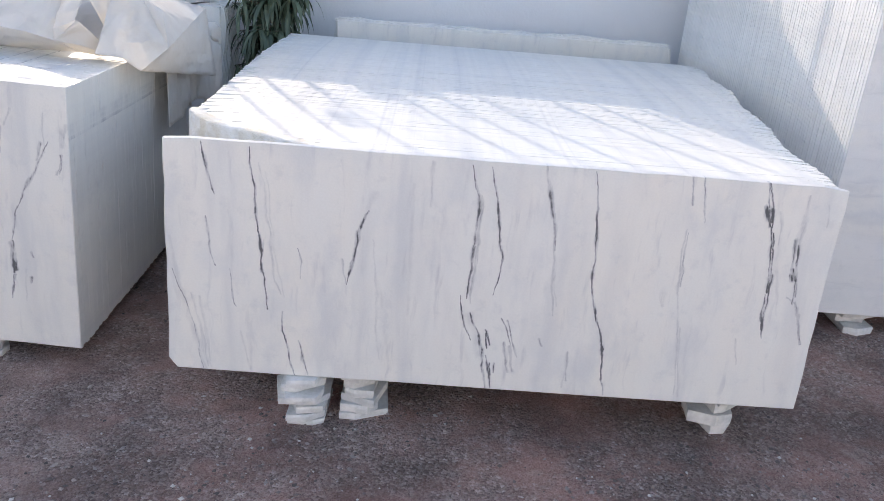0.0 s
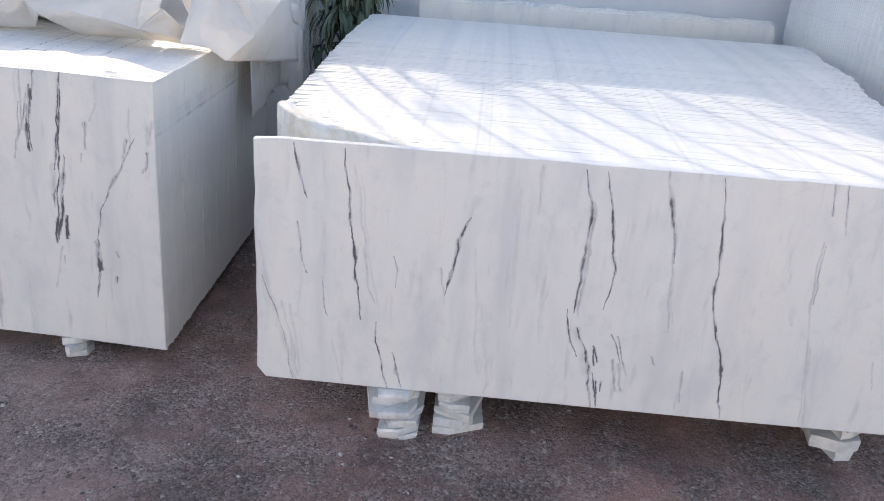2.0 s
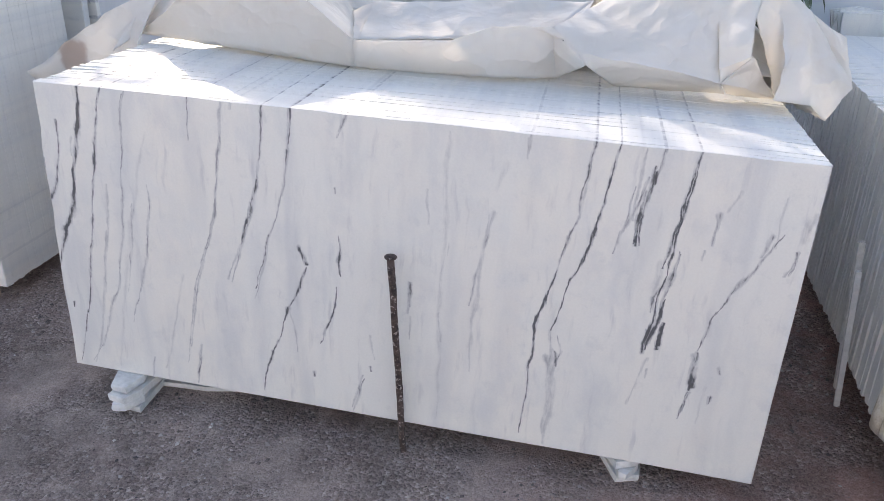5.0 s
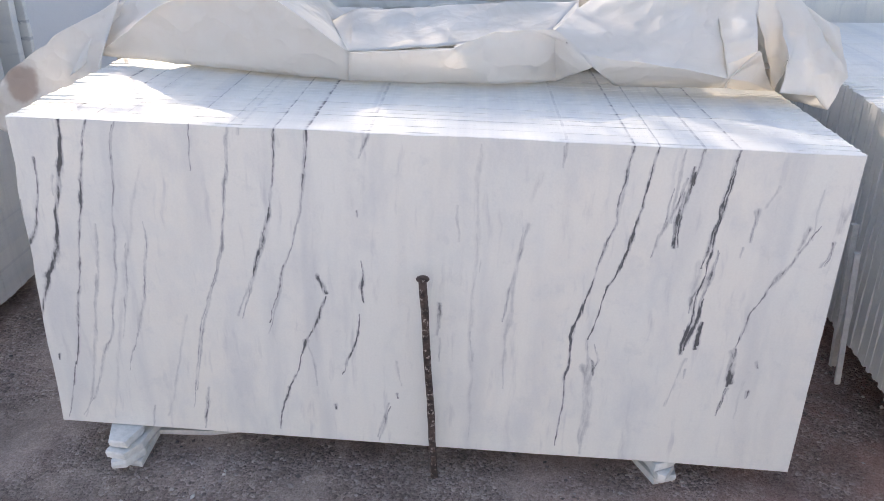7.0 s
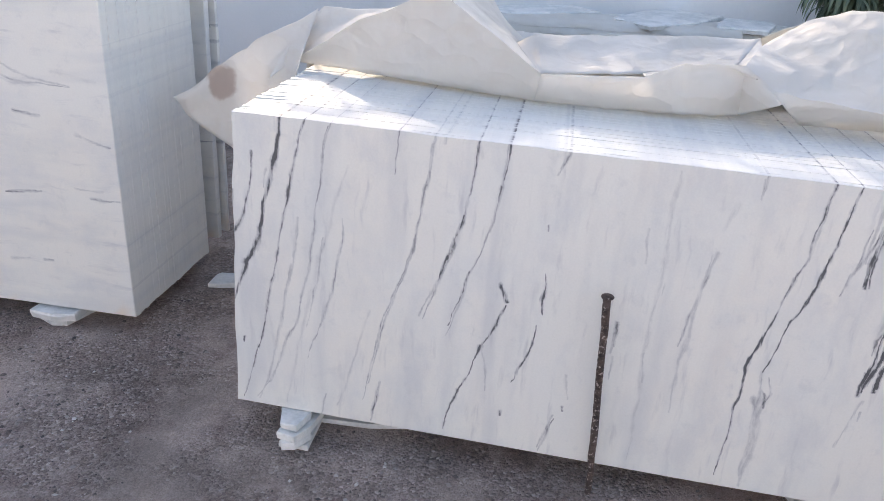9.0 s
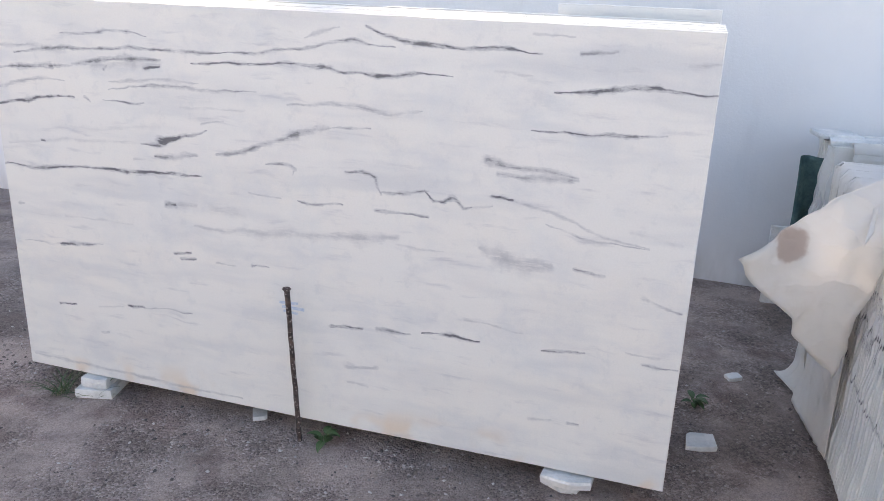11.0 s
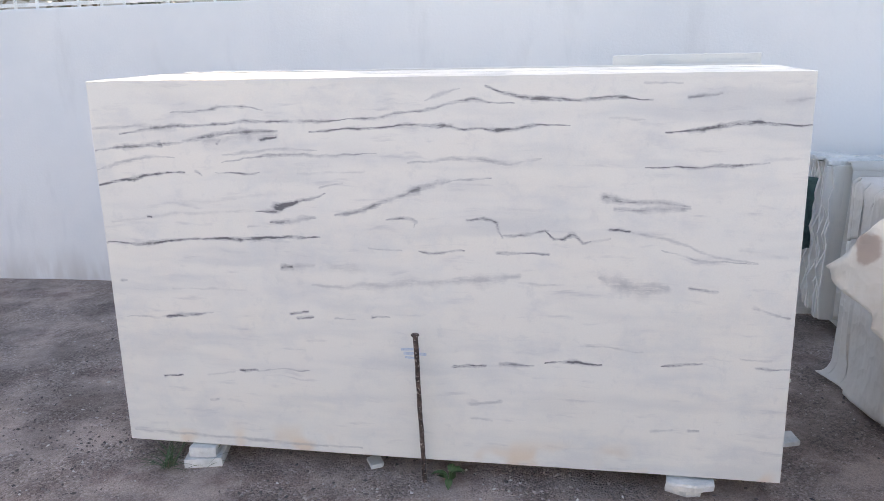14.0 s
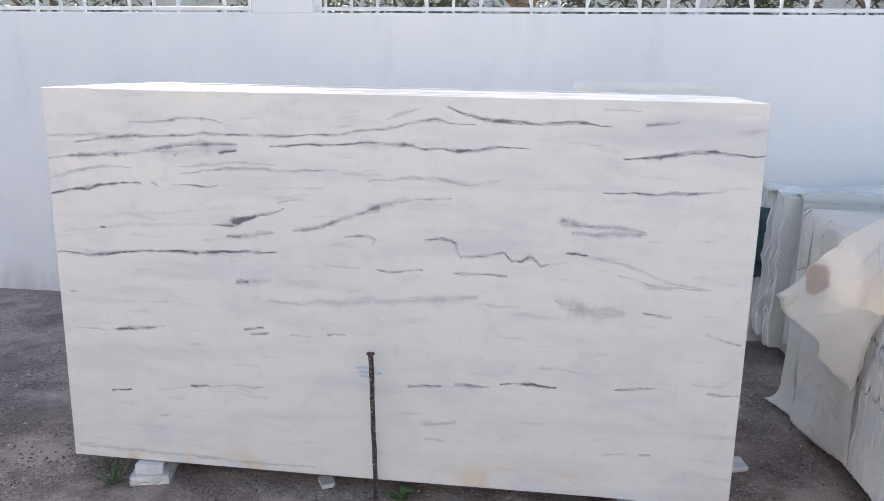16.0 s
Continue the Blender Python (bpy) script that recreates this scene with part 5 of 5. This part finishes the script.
LOBE = (("hem_right", "hem_end", "pane_foot", "hem_corner", 0.0), ("pane_right", "hem_end", "lobe_fold", "lobe_top", 0.012), ("tuck_top", "pane_right", "lobe_top", "lobe_top", 0.0),
        ("lobe_low", "lobe_hem", "lobe_rise", "lobe_fold", 0.03), ("lobe_fold", "lobe_rise", "lobe_rise", "lobe_top", 0.01), ("lobe_hem", "lobe_tip", "lobe_out", "lobe_rise", 0.035),
        ("lobe_rise", "lobe_out", "lobe_shoulder", "lobe_rise", 0.02), ("lobe_tip", "lobe_behind_low", "lobe_behind", "lobe_out", 0.03), ("lobe_out", "lobe_behind", "lobe_behind_top", "lobe_shoulder", 0.02),
        ("lobe_rise", "lobe_shoulder", "lobe_behind_top", "lobe_top", 0.02))


def folded(name, panels, corners, cover, seed, label):
    """Stiff cloth: panels that meet at creases, each bellied and slightly crumpled."""
    bm, n = bmesh.new(), 14
    out = Vector((0.0, -0.8, 0.6)) if name != "hanging_lobe" else Vector((0.7, -0.5, 0.5))
    for a, b, c, d, belly in panels:
        a, b, c, d = (Vector(corners[q]) for q in (a, b, c, d))
        grid = []
        for j in range(n + 1):
            w = j / n
            for i in range(n + 1):
                u = i / n
                p = a.lerp(b, u).lerp(d.lerp(c, u), w)
                inside = (16 * u * (1 - u) * w * (1 - w)) ** 1.5
                creases = 0.016 * abs(noise.noise(p * 7 + Vector((1.3, 0, 0.4)))) + 0.007 * noise.noise(p * 17) + 0.003 * noise.noise(p * 40)
                grid.append(bm.verts.new(p + out * (belly * 0.7 * inside + creases)))
        w_ = n + 1
        for j in range(n):
            for i in range(n):
                bm.faces.new((grid[j * w_ + i], grid[j * w_ + i + 1], grid[(j + 1) * w_ + i + 1], grid[(j + 1) * w_ + i]))
    bmesh.ops.remove_doubles(bm, verts=bm.verts, dist=0.0015)
    bmesh.ops.recalc_face_normals(bm, faces=bm.faces)
    for e in bm.edges:
        if len(e.link_faces) == 2 and e.calc_face_angle(0.0) > radians(38):
            e.smooth = False
    ob = part(name, bm, M_CANVAS, cover, label)
    for f in ob.data.polygons:
        f.use_smooth = True
    solid = ob.modifiers.new("thickness", "SOLIDIFY")
    solid.thickness, solid.offset = 0.003, 0
    return ob


def build_rear_cover():
    """A paler sheet that hangs over the front of the low pile by the wall."""
    cols, rows = 60, 30
    verts = []
    for j in range(rows + 1):
        k = j / rows
        for i in range(cols + 1):
            x = -3.10 + 1.55 * i / cols
            over = 1.15 * k
            fold = 0.025 * math.sin(x * 17 + k * 3) + 0.02 * crumple(x, k, 3.0, 2.0)
            if over < 0.28:
                y, z = 5.10 - over, 1.012 + 0.012 * crumple(x, over, 5.0, 1.0)
            else:
                y, z = 4.80 - abs(fold) - 0.02, 1.012 - (over - 0.28)
            verts.append((x - 0.05 * k * (i < 4), y, z))
    cover = thing("canvas_cover", Matrix.Identity(4), "pale hanging canvas sheet over the low marble pile", "canvas cover")
    w, bend = cols + 1, 8
    for name, first, last in (("top_sheet", 0, bend), ("hanging_sheet", bend, rows)):
        faces = [(j * w + i + 1, j * w + i, (j + 1) * w + i, (j + 1) * w + i + 1) for j in range(last - first) for i in range(cols)]
        ob = mesh_ob(name, verts[first * w:(last + 1) * w], faces, M_CANVAS, cover, smooth=True)
        solid = ob.modifiers.new("thickness", "SOLIDIFY")
        solid.thickness, solid.offset = 0.003, 1


# ---- plants ----
def leaf_strip(bm, base, way, side, long, wide, droop, steps=5):
    """A lance-shaped leaf that bends down along its length."""
    rows = []
    p = Vector(base)
    way = Vector(way).normalized()
    side = Vector(side).normalized()
    for k in range(steps + 1):
        u = k / steps
        half = wide * math.sin(math.pi * (0.06 + 0.94 * u) ** 0.8) * 0.5
        mid = p + Vector((0, 0, -0.12 * wide))
        rows.append((bm.verts.new(p - side * half), bm.verts.new(mid), bm.verts.new(p + side * half)))
        p = p + way * (long / steps)
        way = (way + Vector((0, 0, -droop / steps))).normalized()
    for a, b in zip(rows, rows[1:]):
        bm.faces.new((a[0], a[1], b[1], b[0]))
        bm.faces.new((a[1], a[2], b[2], b[1]))


def build_sapling(x, y):
    """A young tree by the wall with long drooping leaves."""
    rng = random.Random(8)
    tree = thing("sapling", pose(x, y, 0), "young tree with long drooping dusty leaves by the wall", "tree")
    bm = bmesh.new()
    pts = [Vector((0, 0, -0.05)), Vector((0.02, 0.0, 0.55)), Vector((-0.01, 0.02, 1.15)), Vector((0.03, 0, 1.9))]
    for a, b, r0, r1 in zip(pts, pts[1:], (0.017, 0.014, 0.010), (0.014, 0.010, 0.004)):
        tube(bm, a, b, r0, r1)
    part("trunk", bm, M_BARK, tree)
    limbs = bmesh.new()
    leaves = bmesh.new()
    for k in range(160):
        z = 0.66 + 1.2 * rng.random()
        a = rng.uniform(0, 2 * math.pi)
        tip = Vector((math.cos(a) * 0.23, math.sin(a) * 0.18, rng.uniform(-0.12, 0.05))) * rng.uniform(0.5, 1.1)
        start = Vector((0.01, 0.01, z))
        tube(limbs, start, start + tip, 0.004, 0.002, 5)
        for m in range(9):
            u = 0.3 + 0.7 * m / 8
            b = rng.uniform(0, 2 * math.pi)
            way = Vector((math.cos(b), math.sin(b), -0.35))
            leaf_strip(leaves, start + tip * u, way, Vector((-math.sin(b), math.cos(b), 0)), rng.uniform(0.14, 0.23), rng.uniform(0.020, 0.032), rng.uniform(2.0, 4.5))
    part("limb", limbs, M_BARK, tree)
    crown = part("crown", leaves, M_LEAF, tree, "dusty green lance-shaped leaves")
    crown["kind"] = "stuff"


def build_weed(x, y, size, count, seed, label="small green weed growing at the foot of the slabs"):
    rng = random.Random(seed)
    weed = thing("weed", Matrix.Translation((x, y, ground_height(x, y))), label, "weed", "weeds in the yard")
    part("stem", tube(bmesh.new(), (0, 0, -0.01), (0, 0, size * 0.7), 0.002, 0.001, 5), M_WEED, weed)
    for k in range(count):
        a = rng.uniform(0, 2 * math.pi)
        bm = bmesh.new()
        way = Vector((math.cos(a), math.sin(a), rng.uniform(0.2, 1.0)))
        leaf_strip(bm, (way.x * 0.01, way.y * 0.01, size * rng.uniform(0.1, 0.7)), way, Vector((-math.sin(a), math.cos(a), 0)), size * rng.uniform(0.6, 1.0), size * 0.42, 1.4)
        part("leaf", bm, M_WEED, weed)


def build_grass(x, y, size, count, seed, label):
    rng = random.Random(seed)
    bm = bmesh.new()
    for k in range(count):
        a = rng.uniform(0, 2 * math.pi)
        way = Vector((math.cos(a) * 0.8, math.sin(a) * 0.8, rng.uniform(0.5, 1.6)))
        leaf_strip(bm, (rng.uniform(-0.03, 0.03), rng.uniform(-0.03, 0.03), 0), way, Vector((-math.sin(a), math.cos(a), 0)), size * rng.uniform(0.6, 1.2), 0.005, 1.0)
    ob = part("grass_tuft", bm, M_WEED)
    ob.matrix_world = Matrix.Translation((x, y, ground_height(x, y)))
    tagged(ob, label, "grass", kind="stuff")


def build_far_tree(x, y, tall, seed, leaves=900, spread=0.8):
    rng = random.Random(seed)
    tree = thing("tree", pose(x, y, 0), "leafy tree with a bare trunk beyond the yard wall", "tree", "trees beyond the wall")
    bm = bmesh.new()
    lean = rng.uniform(-0.3, 0.3)
    tube(bm, (0, 0, -0.1), (lean, 0, tall * 0.55), 0.16, 0.10)
    for k in range(5):
        a = rng.uniform(0, 6.28)
        tube(bm, (lean * 0.8, 0, tall * 0.45), (lean + math.cos(a) * 1.1, math.sin(a) * 1.1, tall * rng.uniform(0.6, 0.85)), 0.06, 0.02, 6)
    part("trunk", bm, M_BARK, tree)
    bm = bmesh.new()
    hubs = [(lean + rng.gauss(0, spread), rng.gauss(0, spread * 0.9), tall * rng.uniform(0.55, 0.95)) for k in range(16)]
    for k in range(leaves):
        hx, hy, hz = rng.choice(hubs)
        p = Vector((hx + rng.gauss(0, 0.35), hy + rng.gauss(0, 0.35), hz + rng.gauss(0, 0.28)))
        a = rng.uniform(0, 6.28)
        leaf_strip(bm, p, (math.cos(a), math.sin(a), rng.uniform(-0.8, 0.3)), (-math.sin(a), math.cos(a), 0.2), 0.24, 0.10, 1.0, 2)
    part("crown", bm, M_LEAF, tree)["kind"] = "stuff"


def build_hedge():
    """Scrub that closes the view beyond the fence."""
    rng = random.Random(77)
    bm = bmesh.new()
    for k in range(7000):
        x = rng.uniform(-26, 16)
        y = 24 + rng.gauss(0, 1.0)
        z = (0.4 + 2.4 * abs(noise.noise((x * 0.5, 2.0, 1.0))) + 1.6) * rng.random()
        a = rng.uniform(0, 6.28)
        leaf_strip(bm, (x, y, z), (math.cos(a), math.sin(a), rng.uniform(-0.3, 0.8)), (-math.sin(a), math.cos(a), 0.2), 0.6, 0.36, 0.8, 2)
    ob = part("scrub", bm, M_SCRUB)
    tagged(ob, "belt of dusty scrub beyond the yard wall", "scrub", kind="stuff")


def build_bank():
    """A plain earth-coloured bank, added as an even grey backdrop far beyond the wall."""
    verts, cols = [], 90
    for j, (y, z) in enumerate(((34, -0.2), (37, 3.6), (41, 6.2), (46, 7.0), (60, -0.2))):
        for i in range(cols + 1):
            x = -75 + 140 * i / cols
            verts.append((x, y + noise.noise((x * 0.2, j, 0.0)), z * (1 + 0.12 * noise.noise((x * 0.15, j * 0.7, 3.0)))))
    n = cols + 1
    faces = [(j * n + i, j * n + i + 1, (j + 1) * n + i + 1, (j + 1) * n + i) for j in range(4) for i in range(cols)]
    tagged(mesh_ob("distant_bank", verts, faces, M_DRY, smooth=True), "plain earth-coloured backdrop bank added far beyond the wall", "backdrop", kind="structure")


# ---- small things ----
def build_gravel():
    """Loose grit on the earth where the camera passes nearest."""
    rng = random.Random(5)
    verts, faces = [], []
    shape = [(1, 0, 0), (-1, 0, 0), (0, 1, 0), (0, -1, 0), (0, 0, 1), (0, 0, -1)]
    tris = [(0, 2, 4), (2, 1, 4), (1, 3, 4), (3, 0, 4), (2, 0, 5), (1, 2, 5), (3, 1, 5), (0, 3, 5)]
    made = 0
    while made < 23000:
        x, y = rng.uniform(-7.6, 2.4), rng.uniform(0.9, 3.4) + rng.random() ** 3 * 1.8
        if noise.noise((x * 1.4, y * 1.4, 7.0)) + 0.35 < rng.random() * 0.8:
            continue
        r = 0.0022 + 0.0075 * rng.random() ** 3.5
        turn = Matrix.Rotation(rng.uniform(0, 6.28), 3, "Z")
        base = len(verts)
        sx, sy, sz = r * rng.uniform(0.8, 1.5), r * rng.uniform(0.7, 1.1), r * rng.uniform(0.5, 0.9)
        z = ground_height(x, y) + sz * 0.45
        for a, b, c in shape:
            p = turn @ Vector((a * sx * rng.uniform(0.8, 1.2), b * sy * rng.uniform(0.8, 1.2), c * sz))
            verts.append((p.x + x, p.y + y, p.z + z))
        faces += [tuple(base + i for i in t) for t in tris]
        made += 1
    ob = mesh_ob("gravel", verts, faces, M_GRIT)
    tagged(ob, "loose grey and reddish grit on the earth", "gravel", kind="stuff")


def grit_material():
    n = Nodes("loose_grit")
    isle = n.add("ShaderNodeNewGeometry").outputs["Random Per Island"]
    tone = n.ramp(isle, (0.0, (0.10, 0.085, 0.08)), (0.45, (0.20, 0.155, 0.145)), (0.85, (0.38, 0.33, 0.31)), (1.0, (0.68, 0.65, 0.62)))
    return n.finish(tone, 0.9)


M_GRIT = grit_material()


def build_leaning_strips():
    """Thin marble offcuts that lean in the gap between two piles."""
    for x, y, turn, lean_x, long, wide in ((-0.81, 3.16, 12, 0.10, 0.56, 0.022), (-0.835, 3.05, -8, 0.07, 0.50, 0.018)):
        bm = box(bmesh.new(), (-wide / 2, -0.008, 0), (wide / 2, 0.008, long), 0.002)
        ob = part("marble_strip", bm, M_CHIP)
        ob.matrix_world = pose(x + 0.03, y, 0.0, 2, -math.degrees(math.atan2(lean_x, long)) * 0.6, turn)
        tagged(ob, "thin white marble offcut leaning against the pile", "stone strip", "leaning offcuts")


def build_wall_end():
    """Offcut, green cloth and broken pieces at the end of the low pile."""
    bm = box(bmesh.new(), (-0.14, 0, 0), (0.14, 0.03, 0.46), 0.006)
    ob = part("marble_offcut", bm, M_CHIP)
    ob.matrix_world = pose(-3.24, 5.22, ground_height(-3.24, 5.2) - 0.005, -3, 0, 4)
    tagged(ob, "small white marble offcut standing against the wall", "offcut")
    cols, rows = 14, 16
    verts = []
    for j in range(rows + 1):
        for i in range(cols + 1):
            u, v = i / cols, j / rows
            verts.append((-3.30 + 0.20 * u, 5.16 - 0.03 * math.sin(u * 9 + v * 3) - 0.02 * crumple(u * 0.5, v, 3.0, 4.0), 0.45 + 0.44 * v))
    w = cols + 1
    faces = [(j * w + i, j * w + i + 1, (j + 1) * w + i + 1, (j + 1) * w + i) for j in range(rows) for i in range(cols)]
    cloth = mesh_ob("green_cloth", verts, faces, M_GREEN, smooth=True)
    solid = cloth.modifiers.new("thickness", "SOLIDIFY")
    solid.thickness = 0.004
    tagged(cloth, "dark green cloth hanging at the end of the low pile", "cloth")
    for k, (x, y, z, w_, d) in enumerate([(-3.05, 5.0, 0.999, 0.30, 0.22), (-2.55, 5.12, 0.999, 0.6, 0.30), (-1.9, 5.1, 0.999, 0.7, 0.34), (-1.5, 5.0, 0.999, 0.35, 0.25), (-3.16, 5.1, 0.999, 0.22, 0.2)]):
        ob = new("marble_piece", chip_data(random.Random(90 + k), w_, d, 0.025))
        ob.matrix_world = pose(x, y, z + 0.003 * k, 0, 0, 25 * k)
        tagged(ob, "broken white marble piece lying on the low pile", "stone piece", "broken pieces on the pile")


def build_clods():
    rng = random.Random(14)
    for k in range(7):
        x, y = rng.uniform(-1.08, -0.86), rng.uniform(3.7, 5.0)
        bm = bmesh.new()
        r = rng.uniform(0.03, 0.06)
        bmesh.ops.create_icosphere(bm, subdivisions=2, radius=r)
        for v in bm.verts:
            v.co *= 1 + 0.35 * noise.noise(v.co * 30 + Vector((k, 0, 0)))
            v.co.z *= 0.6
        ob = part("earth_clod", bm, M_STONE, smooth=True)
        ob.matrix_world = pose(x, y, ground_height(x, y) + r * 0.35, 0, 0, rng.uniform(0, 180))
        tagged(ob, "dark clod of earth lying in the gap", "clod", "clods in the gap")


def build_paint_mark():
    """A faint blue crayon mark on the tall front slab, behind the stake."""
    for k, (dx, dz, wide, tall) in enumerate(((-0.012, 0.016, 0.075, 0.010), (0.006, -0.002, 0.090, 0.012), (-0.004, -0.020, 0.060, 0.009))):
        bm = box(bmesh.new(), (-wide / 2, 0, -tall / 2), (wide / 2, 0.002, tall / 2), 0.0008)
        ob = part("crayon_stroke", bm, M_CRAYON)
        ob.matrix_world = pose(-5.12 + MARK[0] + dx, 2.9535, 0.113 + MARK[1] + dz, 0, 4 * k - 3, 0)
        tagged(ob, "faint blue crayon stroke on the slab face", "paint mark", "crayon strokes")


M_CRAYON = plain_mix("blue_crayon", (0.42, 0.51, 0.64), (0.57, 0.63, 0.70), 60.0, 0.8, 200.0, 0.0005)
MARK = (-0.063, 0.452)
build_paint_mark()
build_cover()
build_rear_cover()
build_wall_end()
build_leaning_strips()
build_sapling(-1.0, 5.0)
build_weed(-5.05, 2.93, 0.075, 9, 1)
build_grass(-6.24, 2.90, 0.14, 40, 2, "tuft of thin grass beside a marble support")
build_grass(-6.10, 2.92, 0.16, 5, 3, "few dry grass stalks before the tall slabs")
build_weed(-3.72, 3.75, 0.07, 10, 4)
build_weed(-0.98, 3.9, 0.08, 12, 5)
build_clods()
for k, (tx, ty, tall) in enumerate([(-15, 17, 4.6), (-10.5, 19, 4.2), (-7.2, 16, 3.8), (-3.6, 18, 4.4), (-1.2, 15, 3.6), (2.5, 18, 4.4)]):
    build_far_tree(tx, ty, tall, 60 + k)
build_far_tree(-4.75, 7.9, 4.9, 71, 260, 0.7)
build_hedge()
build_bank()
build_gravel()
